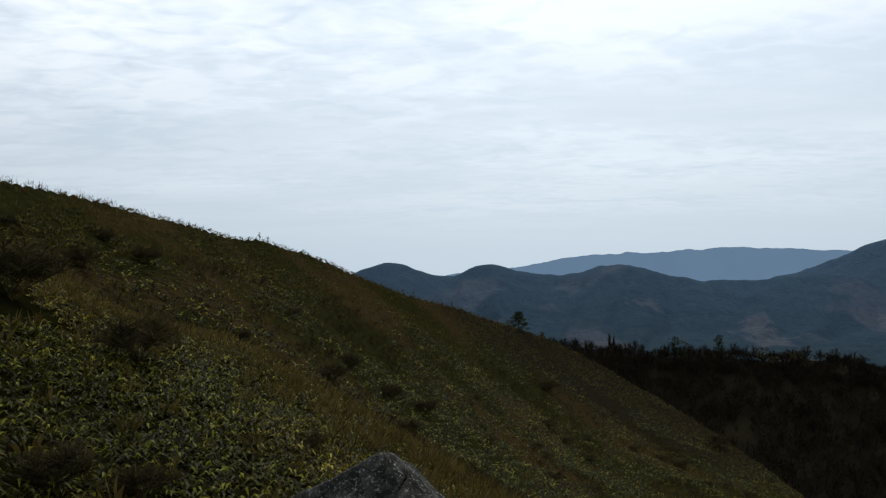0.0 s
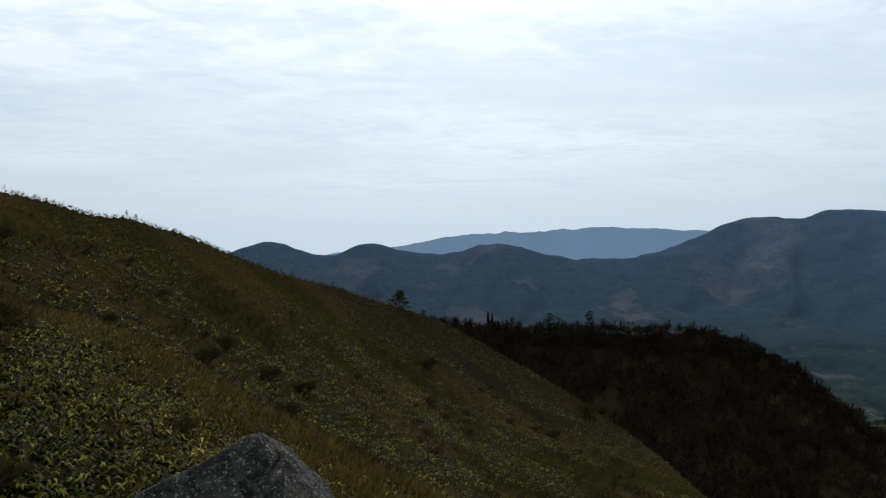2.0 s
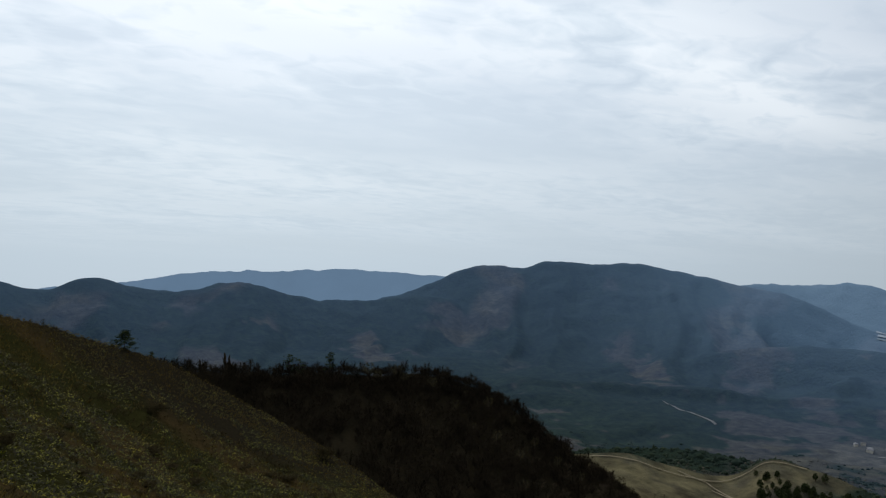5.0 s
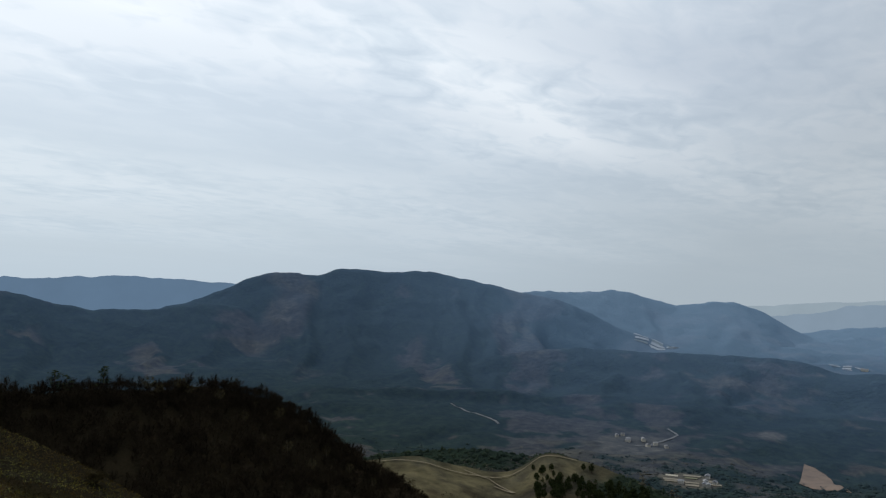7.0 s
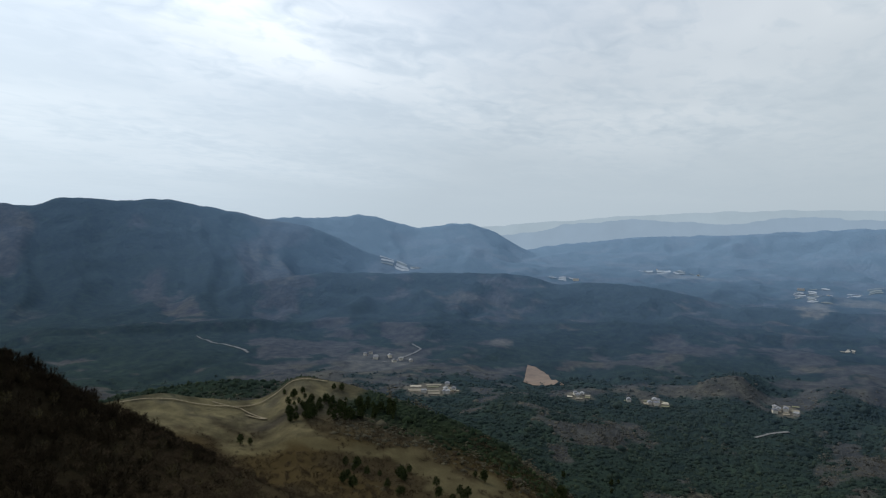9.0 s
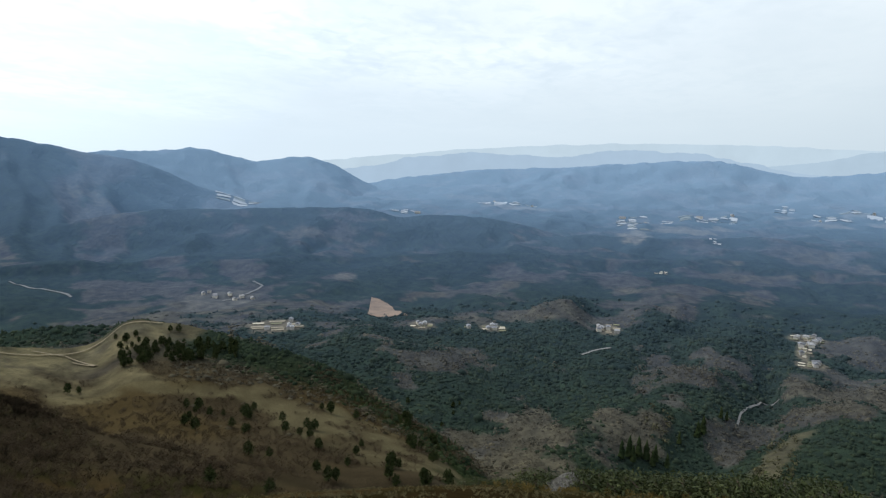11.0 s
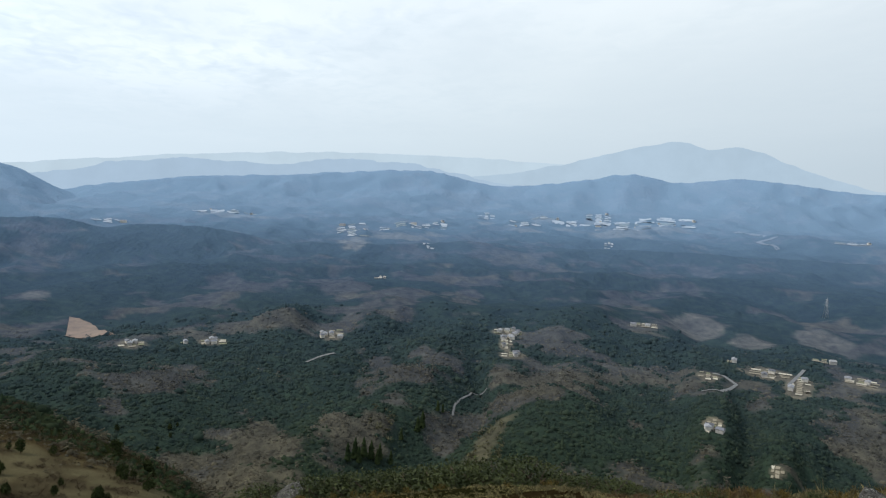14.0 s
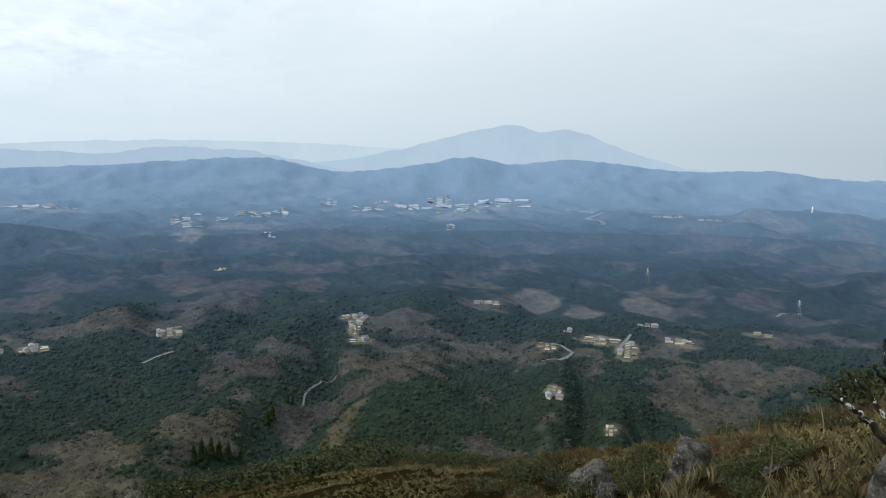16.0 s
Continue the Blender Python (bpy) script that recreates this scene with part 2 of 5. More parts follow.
def height(x, y):
    az = np.degrees(np.arctan2(x, y))
    az = np.where(az < -120, az + 360, az)
    r = np.hypot(x, y)
    reach = along(az, NEAR_REACH)
    c = PERCH / reach**2
    s = -tan_d(along(az, NEAR_RISE)) - 2 * PERCH / reach
    near = -(s * r + c * r * r) * smooth(0.8, 3.5, r) - (PERCH - EYE) * smooth(1.0, 6.5, r) + 0.22 * (fbm(x / 2.3, y / 2.3, 3) - 0.5) * smooth(2.5, 8, r) + 0.9 * (fbm(x / 9, y / 9, 4) - 0.5) * smooth(8, 20, r)
    hill = land_form(az, r, along(az, HILL_FAR), along(az, HILL_RISE), 45.0, along(az, HILL_FOOT), 0.5)
    hill = hill + 2.6 * (fbm(x / 26, y / 26, 11) - 0.55) * smooth(40, 70, r) + 0.5 * (fbm(x / 5, y / 5, 12) - 0.5)
    knoll = land_form(az, r, along(az, KNOLL_FAR), along(az, KNOLL_RISE), 170.0, along(az, KNOLL_FOOT), 0.5)
    knoll = knoll + 5.0 * (fbm(x / 45, y / 45, 21) - 0.5)
    spur = land_form(az, r, along(az, SPUR_FAR), along(az, SPUR_RISE), 330.0, along(az, SPUR_FOOT), 0.35)
    spur = spur + 7.0 * (fbm(x / 90, y / 90, 31) - 0.5) * smooth(330, 450, r)
    wood = land_form(az, r, 840.0 + 0 * az, along(az, WOOD_RISE), 700.0, along(az, WOOD_RISE) - 4, 0.4)
    wx, wy = x + 160 * (fbm(x / 420, y / 420, 61) - 0.5), y + 160 * (fbm(x / 420, y / 420, 62) - 0.5)
    hills = fbm(wx / 430, wy / 430, 41, 3)
    carve = ridged(wx / 330, wy / 330, 45, 4)
    level = VALLEY + 40 * smooth(1500, 3600, r) - 10
    low = (1 - 0.8 * smooth(1150, 1500, r) * smooth(64, 50, az)) * (1 - 0.5 * smooth(1150, 1500, r))
    hills = hills - 0.10 * smooth(110, 116, az) * smooth(136, 131, az) * smooth(880, 960, r) * smooth(1400, 1280, r)
    backs = smooth(0.25, 0.95, 1 - ridged(wx / 460, wy / 460, 49, 3))
    floor = level + (52 + 16 * smooth(700, 1300, r)) * low * backs * np.clip(0.3 + 2.2 * (hills - 0.36), 0, 1.3) * (1 - 0.92 * smooth(2100, 2900, r)) - 26 * carve + 22 * (1 - ridged(wx / 170, wy / 170, 53, 3)) - 10
    off = path_distance(x, y, DELL)
    floor = floor - 26 * np.exp(-(off / 42) ** 2) + 15 * np.exp(-((off - 105) / 50) ** 2)
    fan = ridged(az / 5.5 + 0.9 * fbm(wx / 600, wy / 600, 71), r / 2600 + 3, 73, 4)
    foot_left = np.degrees(np.arctan((VALLEY - EYE) / 1650.0)) + 0 * az
    left = land_form(az, r, 3000.0 + 0 * az, along(az, LEFT_RISE), 1650.0, foot_left, 0.3, 130.0, fan)
    main = land_form(az, r, 3300.0 + 0 * az, along(az, MAIN_RISE), 1500.0, np.degrees(np.arctan((VALLEY - EYE) / 1500.0)) + 0 * az, 0.3, 150.0, fan)
    table = land_form(az, r, 2350.0 + 0 * az, along(az, TABLE_RISE), 1500.0, np.degrees(np.arctan((VALLEY - EYE) / 1500.0)) + 0 * az, 0.10, 115.0, carve)
    dome = land_form(az, r, 4050.0 + 0 * az, along(az, DOME_RISE), 3000.0, -5.4 + 0 * az, 0.3, 90.0, fan)
    town = land_form(az, r, 4200.0 + 0 * az, along(az, TOWN_RISE), 3450.0, -4.3 + 0 * az, 0.3, 75.0, carve)
    east = land_form(az, r, 2900.0 + 0 * az, along(az, EAST_RISE), 1900.0, -8.2 + 0 * az, 0.25, 90.0, carve)
    rough = (fbm(x / 55, y / 55, 81, 3) - 0.5) * 14 * smooth(1300, 2600, r) + (fbm(x / 190, y / 190, 83, 3) - 0.5) * 24 * smooth(2500, 3300, r) * smooth(4150, 3950, r) * smooth(60, 75, az) + (fbm(x / 70, y / 70, 85, 3) - 0.5) * 14 * smooth(2600, 3000, r)
    far = np.maximum.reduce([floor, left, main, table, dome, town, east]) + rough
    far = basins(x, y, az, r, far)
    far = far - 60 * smooth(620, 420, r)
    return np.maximum.reduce([near, hill, knoll, spur, wood, far])


def ground_at(x, y):
    return float(height(np.array([float(x)]), np.array([float(y)]))[0])


def seen_at(az, el, r0=3.0, r1=4400.0):
    """The place where the land is met in a direction from the eye."""
    a, slope = radians(az), math.tan(radians(el))
    lo, hi, n = r0, r1, 700
    for _ in range(2):
        rs = np.geomspace(lo, hi, n)
        z = height(rs * math.sin(a), rs * math.cos(a))
        hit = np.nonzero(z >= EYE + rs * slope)[0]
        k = hit[0] if len(hit) else n - 1
        lo, hi, n = rs[max(k - 1, 0)], rs[k] + 0.01, 24
    return rs[k] * math.sin(a), rs[k] * math.cos(a), float(z[k])


# ---- materials ----
def node(nt, kind):
    return nt.nodes.new(kind)


def colour_ramp(nt, fac, stops):
    n = node(nt, "ShaderNodeValToRGB")
    e = n.color_ramp.elements
    while len(e) < len(stops):
        e.new(0.5)
    for el, (p, c) in zip(e, stops):
        el.position, el.color = p, (*c, 1)
    nt.links.new(fac, n.inputs[0])
    return n.outputs[0]


def mixed(nt, kind, fac, a, b):
    n = node(nt, "ShaderNodeMix")
    n.data_type, n.blend_type = "RGBA", kind
    for s, v in ((n.inputs[0], fac), (n.inputs[6], a), (n.inputs[7], b)):
        if isinstance(v, (int, float)):
            s.default_value = v
        elif isinstance(v, tuple):
            s.default_value = (*v, 1)
        else:
            nt.links.new(v, s)
    return n.outputs[2]


def tex_noise(nt, scale, detail=4, rough=0.6, coords="pos", distort=0.0):
    n = node(nt, "ShaderNodeTexNoise")
    n.inputs["Scale"].default_value, n.inputs["Detail"].default_value = scale, detail
    n.inputs["Roughness"].default_value, n.inputs["Distortion"].default_value = rough, distort
    if coords == "pos":
        nt.links.new(node(nt, "ShaderNodeNewGeometry").outputs["Position"], n.inputs["Vector"])
    else:
        nt.links.new(node(nt, "ShaderNodeTexCoord").outputs["Object"], n.inputs["Vector"])
    return n.outputs["Fac"]


# Haze painted into the far base colours, by share of blue.
HAZE_BLUE = [(0.0, (0.060, 0.105, 0.190)), (0.30, (0.070, 0.122, 0.225)), (0.55, (0.138, 0.225, 0.355)), (0.75, (0.190, 0.292, 0.425))]


def haze_share(x, y):
    """How much painted haze covers the far country's own colour, 0 to 1."""
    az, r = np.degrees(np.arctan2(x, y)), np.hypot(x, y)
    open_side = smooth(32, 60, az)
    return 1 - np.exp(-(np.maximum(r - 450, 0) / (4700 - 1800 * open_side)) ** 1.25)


def hazed_colour(nt, colour, share):
    return mixed(nt, "MIX", share, colour, colour_ramp(nt, share, HAZE_BLUE))


def material(name, stops, scale=1.0, rough=0.85, bump=0.0, bump_scale=8.0, metal=0.0, coords="pos", attr="", island=0.0, far=False, spec=0.2, translucent=0.0, random_object=0.0, pale=0.0):
    """A procedural surface: a ramp over noise, or a cover attribute broken up by noise, with relief."""
    m = bpy.data.materials.new(name)
    m.use_nodes = True
    nt = m.node_tree
    b = nt.nodes["Principled BSDF"]
    fac = tex_noise(nt, scale, 5, 0.62, coords)
    if attr:
        a = node(nt, "ShaderNodeAttribute")
        a.attribute_name = attr
        colour = mixed(nt, "MULTIPLY", 1.0, a.outputs["Color"], colour_ramp(nt, fac, stops))
    else:
        colour = colour_ramp(nt, fac, stops)
    if island or random_object:
        g = node(nt, "ShaderNodeNewGeometry").outputs["Random Per Island"] if island else node(nt, "ShaderNodeObjectInfo").outputs["Random"]
        k = island or random_object
        shades = [(0.0, (1 - k, 1 - k, 1 - k)), (0.5, (1.0, 1.0, 1.0)), (1.0, (1 + k, 1 + k * 0.9, 1 + k * 0.6))]
        if pale:  # one leaf in seven is paler: a glint painted into its colour
            shades = [(0.0, (1 - k, 1 - k, 1 - k)), (0.5, (0.75, 0.75, 0.75)), (0.80, (1.0, 0.98, 0.9)), (0.84, (pale, pale * 0.97, pale * 0.9)), (1.0, (pale * 1.35, pale * 1.33, pale * 1.25))]
        colour = mixed(nt, "MULTIPLY", 1.0, colour, colour_ramp(nt, g, shades))
    # distance haze goes into the base colour
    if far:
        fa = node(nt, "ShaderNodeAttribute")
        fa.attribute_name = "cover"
        colour = hazed_colour(nt, colour, fa.outputs["Alpha"])
    nt.links.new(colour, b.inputs["Base Color"])
    b.inputs["Roughness"].default_value, b.inputs["Metallic"].default_value = rough, metal
    b.inputs["Specular IOR Level"].default_value = spec
    if bump:
        bn = node(nt, "ShaderNodeBump")
        bn.inputs["Strength"].default_value, bn.inputs["Distance"].default_value = bump, 1.0 / bump_scale
        nt.links.new(tex_noise(nt, bump_scale, 6, 0.65, coords), bn.inputs["Height"])
        nt.links.new(bn.outputs[0], b.inputs["Normal"])
    if translucent:
        t = node(nt, "ShaderNodeBsdfTranslucent")
        nt.links.new(colour, t.inputs[0])
        mx = node(nt, "ShaderNodeMixShader")
        mx.inputs[0].default_value = translucent
        nt.links.new(b.outputs[0], mx.inputs[1])
        nt.links.new(t.outputs[0], mx.inputs[2])
        nt.links.new(mx.outputs[0], nt.nodes["Material Output"].inputs[0])
    return m


GREY = lambda a, b: [(0.3, (a, a, a)), (0.7, (b, b, b))]
M_SLOPE = material("slope_ground", GREY(0.5, 1.4), 1.4, 0.95, 0.6, 3.0, attr="cover", spec=0.0)
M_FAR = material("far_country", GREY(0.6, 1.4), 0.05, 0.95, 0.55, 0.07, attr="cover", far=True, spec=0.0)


# ---- mesh helpers ----
def mesh_from(name, verts, faces, mat, sizes=None, colours=None):
    """A mesh from arrays; faces all of one length."""
    me = bpy.data.meshes.new(name)
    faces = np.asarray(faces, np.int32)
    k = faces.shape[1]
    me.vertices.add(len(verts))
    me.vertices.foreach_set("co", np.asarray(verts, np.float32).ravel())
    me.loops.add(faces.size)
    me.loops.foreach_set("vertex_index", faces.ravel())
    me.polygons.add(len(faces))
    me.polygons.foreach_set("loop_start", np.arange(0, faces.size, k, dtype=np.int32))
    me.update(calc_edges=True)
    if colours is not None:
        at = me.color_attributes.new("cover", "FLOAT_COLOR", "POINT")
        # alpha: how much haze is painted over a far point
        at.data.foreach_set("color", np.concatenate([colours, haze_share(verts[:, 0], verts[:, 1])[:, None]], 1).astype(np.float32).ravel())
    me.materials.append(mat)
    return me


def shade_smooth(me):
    me.polygons.foreach_set("use_smooth", np.ones(len(me.polygons), bool))


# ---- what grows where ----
# SASA and EARTH are darkened for the shade between the leaves.
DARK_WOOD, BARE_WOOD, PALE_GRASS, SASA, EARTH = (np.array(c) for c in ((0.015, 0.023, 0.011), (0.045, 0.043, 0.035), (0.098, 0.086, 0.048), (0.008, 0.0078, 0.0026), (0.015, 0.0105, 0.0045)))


# Stands of evergreens and bare slopes: azimuth, elevation, half width and half height in degrees.
# The stands at azimuth 31 and 38 are added to paint a shaded slope dark.
DARK_MOUNTAIN = [(37.5, -3.0, 3.3, 1.5), (40.9, -4.3, 2.9, 1.8), (35.5, -5.2, 2.7, 1.3), (41.1, -9.2, 6.2, 2.4), (48.4, -6.2, 1.4, 2.2), (57.1, -6.1, 3.5, 1.7), (60.1, -5.0, 6.6, 0.7), (70.4, -5.8, 8.0, 1.1), (78.8, -6.2, 6.6, 1.0), (62.3, -7.8, 2.4, 1.2), (67.3, -10.5, 3.1, 2.0), (76.0, -8.8, 6.6, 1.8), (21.0, -6.7, 2.7, 1.1), (24.7, -4.8, 2.2, 0.9), (21.6, -4.4, 2.7, 0.9), (27.9, -6.8, 2.7, 1.1), (31.0, -9.6, 7.0, 2.2), (38.0, -11.5, 6.0, 1.5), (12.5, -3.2, 1.8, 0.9), (7.8, -4.0, 2.2, 0.6), (3.4, -5.2, 3.5, 0.8), (26.5, -5.7, 3.5, 0.8), (15.5, -6.4, 2.7, 0.6)]
DARK_VALLEY = [(73.3, -10.1, 4.9, 2.0), (87.7, -11.4, 3.1, 1.1), (105.8, -11.1, 3.8, 1.3), (127.2, -9.3, 7.1, 1.4), (97.0, -14.4, 3.3, 1.2), (115.6, -13.9, 2.7, 1.0), (107.2, -20.8, 5.8, 1.8), (117.7, -19.8, 3.5, 1.2), (132.3, -14.8, 2.7, 1.1), (125.2, -14.8, 1.3, 0.6), (81.5, -18.6, 8.0, 1.6), (73.9, -17.1, 6.6, 2.0), (121.3, -12.4, 4.0, 0.6), (80.7, -16.6, 6.6, 0.6), (91.5, -8.9, 5.3, 0.5), (110.9, -6.2, 6.2, 0.6), (122.9, -6.1, 5.3, 0.7), (79.2, -7.1, 6.6, 0.6), (100.6, -13.9, 1.3, 0.9)]
BARE_MOUNTAIN = [(32.4, -2.9, 0.9, 0.7), (44.9, -7.2, 2.0, 2.4), (51.5, -6.1, 2.0, 2.1), (56.4, -10.0, 1.4, 1.6), (62.0, -9.9, 2.2, 1.8), (60.7, -11.4, 2.7, 1.0), (65.3, -9.2, 2.2, 0.5), (52.5, -11.4, 2.7, 1.0), (31.4, -4.8, 3.5, 0.7), (26.4, -3.2, 4.0, 0.8), (60.1, -2.3, 3.1, 0.6), (44.2, -1.1, 3.5, 0.4), (19.0, -4.7, 2.7, 0.7), (14.6, -4.0, 2.2, 0.5)]
BARE_VALLEY = [(100.5, -11.3, 1.0, 1.8), (118.8, -11.0, 1.5, 0.7), (103.5, -7.7, 1.8, 0.8), (109.7, -16.9, 3.8, 0.9), (93.5, -20.4, 4.6, 1.4), (99.0, -21.6, 2.7, 1.3), (129.1, -18.0, 3.5, 1.3), (125.5, -19.8, 1.8, 1.3), (129.3, -13.0, 2.7, 0.8), (90.7, -10.6, 1.8, 1.0), (95.1, -11.4, 1.3, 1.0), (85.6, -8.0, 3.1, 0.4), (115.7, -7.9, 3.5, 0.5), (123.3, -7.3, 2.7, 0.5), (108.0, -9.2, 2.2, 0.5), (76.9, -16.9, 4.0, 0.6), (70.5, -15.2, 2.7, 0.4), (67.0, -12.0, 1.8, 0.7)]


def laid_out(stands):
    """Where the stands lie on the land: azimuth, middle, half width, half depth."""
    out = []
    for a, e, w, h in stands:
        r0, r1 = (math.hypot(*seen_at(a, e + d, 420)[:2]) for d in (-h, h))
        r1 = min(r1, r0 + 700)
        m = (r0 + r1) / 2
        out.append((radians(a), m, m * radians(w), max((r1 - r0) / 2, 20.0)))
    return out


DARK_STANDS, BARE_STANDS = laid_out(DARK_MOUNTAIN + DARK_VALLEY), laid_out(BARE_MOUNTAIN + BARE_VALLEY)


def stand_share(x, y, stands):
    out = np.zeros(len(x))
    edge = 2.0 * (fbm(x / 85, y / 85, 161, 4) - 0.5) + 0.7 * (fbm(x / 260, y / 260, 165, 2) - 0.5)
    for a, r, w, d in stands:
        u, v = (x * math.cos(a) - y * math.sin(a)) / w, (x * math.sin(a) + y * math.cos(a) - r) / d
        near = (np.abs(u) < 2.2) & (np.abs(v) < 2.2)
        out[near] = np.maximum(out[near], smooth(1.15, 0.85, np.hypot(u[near], v[near]) + edge[near]))
    return out


def conifer_share(x, y):
    """Where evergreen woods stand in the far country, 0 to 1."""
    az, r = np.degrees(np.arctan2(x, y)), np.hypot(x, y)
    n = fbm(x / 120, y / 120, 91, 4) + 0.55 * (fbm(x / 40, y / 40, 95, 4) - 0.5)
    slopes = fbm(az / 4.2 + 2 * fbm(x / 500, y / 500, 93, 2), r / 620, 94, 3)
    w = smooth(1800, 2300, r) * smooth(72, 60, az)
    n = n * (1 - w) + (slopes + 0.02) * w
    n = n + 0.16 * (0.42 - ridged(x / 300, y / 300, 96, 3)) * (1 - w)
    n = n + 0.20 * stand_share(x, y, DARK_STANDS) - 0.20 * stand_share(x, y, BARE_STANDS)
    spur = smooth(38, 42, az) * smooth(80, 74, az) * smooth(1.03, 0.96, r / along(az, SPUR_FAR)) * smooth(60, 55, az + 0.03 * (along(az, SPUR_FAR) - r))
    flank = smooth(78, 74, az) * smooth(-40, -90, r - along(az, SPUR_FAR))
    return smooth(0.36, 0.49, n) * (1 - spur) * (1 - flank)


def strip(x, y, path, half):
    """1 inside a band along a path of (azimuth, distance)."""
    best = path_distance(x, y, path)
    return smooth(half * 1.3, half * 0.6, best + 2.2 * half * (fbm(x / 28, y / 28, 97) - 0.5))


def meadow_share(x, y):
    top = strip(x, y, [(38, 655), (43, 650), (48, 640), (53, 672), (55, 680)], 34)
    flank = strip(x, y, [(41, 610), (48, 585), (55, 560), (58, 540)], 26) * 0.75
    lower = strip(x, y, [(62.5, 525), (66, 480), (70, 430), (75, 375)], 24) * 0.8
    low2 = strip(x, y, [(68, 505), (73, 450), (78, 400)], 13) * 0.8
    dell = strip(x, y, [(101.5, 680), (102.5, 740), (104, 800)], 13) * 0.8
    return np.clip(top + flank + lower + low2 + dell, 0, 1) * np.clip(-0.35 + 2.3 * fbm(x / 18, y / 18, 99, 4), 0.05, 1)


CLEARED = [  # azimuth, elevation, half width and half height in degrees: felled and open slopes
    (59.6, -12.0, 2.6, 0.7), (118.3, -11.6, 1.5, 0.5), (136.0, -5.3, 1.2, 0.4), (134.5, -4.7, 1.5, 0.25), (32.7, -2.9, 0.7, 0.3), (69.0, -10.2, 0.8, 0.3), (122.5, -12.6, 1.4, 0.3), (126.5, -11.9, 1.8, 0.3)]
CLEARED = [(a, *seen_at(a, e, 400)[:2], w, h) for a, e, w, h in CLEARED]


def cleared_share(x, y):
    out = np.zeros(len(x))
    edge = 2.4 * (fbm(x / 80, y / 80, 131, 4) - 0.5)
    for a, cx, cy, w, h in CLEARED:
        r = math.hypot(cx, cy)
        ar = radians(a)
        dx, dy = x - cx, y - cy
        u, v = (dx * math.cos(ar) - dy * math.sin(ar)) / (r * radians(w)), (dx * math.sin(ar) + dy * math.cos(ar)) / min(r * radians(h) / 0.16, 300)
        out = np.maximum(out, smooth(1.2, 0.7, np.hypot(u, v) + edge))
    return out


def town_share(x, y):
    """Open ground round the fields and hamlets."""
    az, r = np.degrees(np.arctan2(x, y)), np.hypot(x, y)
    out = np.zeros(len(x))
    edge = 1.5 * (fbm(x / 40, y / 40, 151, 3) - 0.5)
    for a, e, w, h, homes, big in TOWNS:
        far, level = town_place(a, e)
        half_w, half_d = far * radians(w), min(far * radians(h) / math.tan(radians(-e)), 230.0)
        out = np.maximum(out, smooth(1.25, 0.85, np.hypot(far * np.radians(az - a) / half_w, (r - far) / half_d) + edge))
    return out


def cover(x, y):
    r = np.hypot(x, y)
    con = conifer_share(x, y)[:, None]
    far = BARE_WOOD * (1 - con) + DARK_WOOD * con
    glade = smooth(0.58, 0.66, fbm(x / 130, y / 130, 101, 3))[:, None] * (1 - con) * 0.5
    far = far * (1 - glade) + PALE_GRASS * 0.7 * glade
    felled = cleared_share(x, y)[:, None]
    far = far * (1 - felled) + BARE_WOOD * 1.7 * felled
    ploughed = town_share(x, y)[:, None]
    far = far * (1 - ploughed) + np.array((0.105, 0.092, 0.062)) * ploughed
    mead = meadow_share(x, y)[:, None]
    open_spur = (smooth(660, 560, r) * smooth(84, 74, np.degrees(np.arctan2(x, y))))[:, None]
    far = far * (1 - open_spur * np.array((0.30, 0.42, 0.58)))  # brown litter and dead grass
    far = far * (1 - mead) + PALE_GRASS * (0.70 + 0.28 * smooth(60, 52, np.degrees(np.arctan2(x, y))))[:, None] * mead
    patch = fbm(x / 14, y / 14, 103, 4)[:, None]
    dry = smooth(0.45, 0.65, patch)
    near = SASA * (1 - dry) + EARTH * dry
    near = near * (1 + 1.3 * smooth(38, 62, r))[:, None]  # near ground stays darker: the leaves' shade is put into its colour
    w = smooth(230, 300, r)[:, None]
    az = np.degrees(np.arctan2(x, y))
    # dark ground on the knoll: shade under the backlit wood, put into the colour
    knoll_shade = (smooth(165, 185, r) * smooth(430, 380, r) * smooth(48, 38, az))[:, None]
    mottle = 0.65 + 0.7 * fbm(x / 10, y / 10, 141, 4)[:, None]
    tone = 0.75 + 0.5 * fbm(x / 45, y / 45, 145, 3)[:, None]
    far = far * mottle * tone
    return (near * (1 - w) + far * w) * (1 - knoll_shade) + np.array((0.015, 0.0125, 0.0078)) * knoll_shade


# ---- the land ----
def sheet(name, radii, azimuths, mat, closed):
    a, r = np.meshgrid(np.radians(azimuths), radii)
    x, y = (r * np.sin(a)).ravel(), (r * np.cos(a)).ravel()
    z = height(x, y)
    n, m = len(radii), len(azimuths)
    i = np.arange((n - 1) * m).reshape(n - 1, m)
    j = np.roll(i, -1, axis=1)
    quads = np.stack([i, i + m, j + m, j], -1)
    if not closed:
        quads = quads[:, :-1]
    me = mesh_from(name, np.stack([x, y, z], 1), quads.reshape(-1, 4)[:, ::-1], mat, colours=cover(x, y))
    shade_smooth(me)
    return tagged(new(name, me), kind="structure")


AZ = np.concatenate([np.arange(-42, 150, 0.28), np.arange(150, 318, 3.0)])
RIM = 560.0
near_rows = np.concatenate([np.geomspace(0.4, 6, 24)[:-1], np.geomspace(6, 60, 90)[:-1], np.geomspace(60, RIM, 150)])
far_rows = np.geomspace(RIM, 4450, 270)
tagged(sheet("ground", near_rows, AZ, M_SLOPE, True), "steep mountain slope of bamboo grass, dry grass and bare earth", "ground")
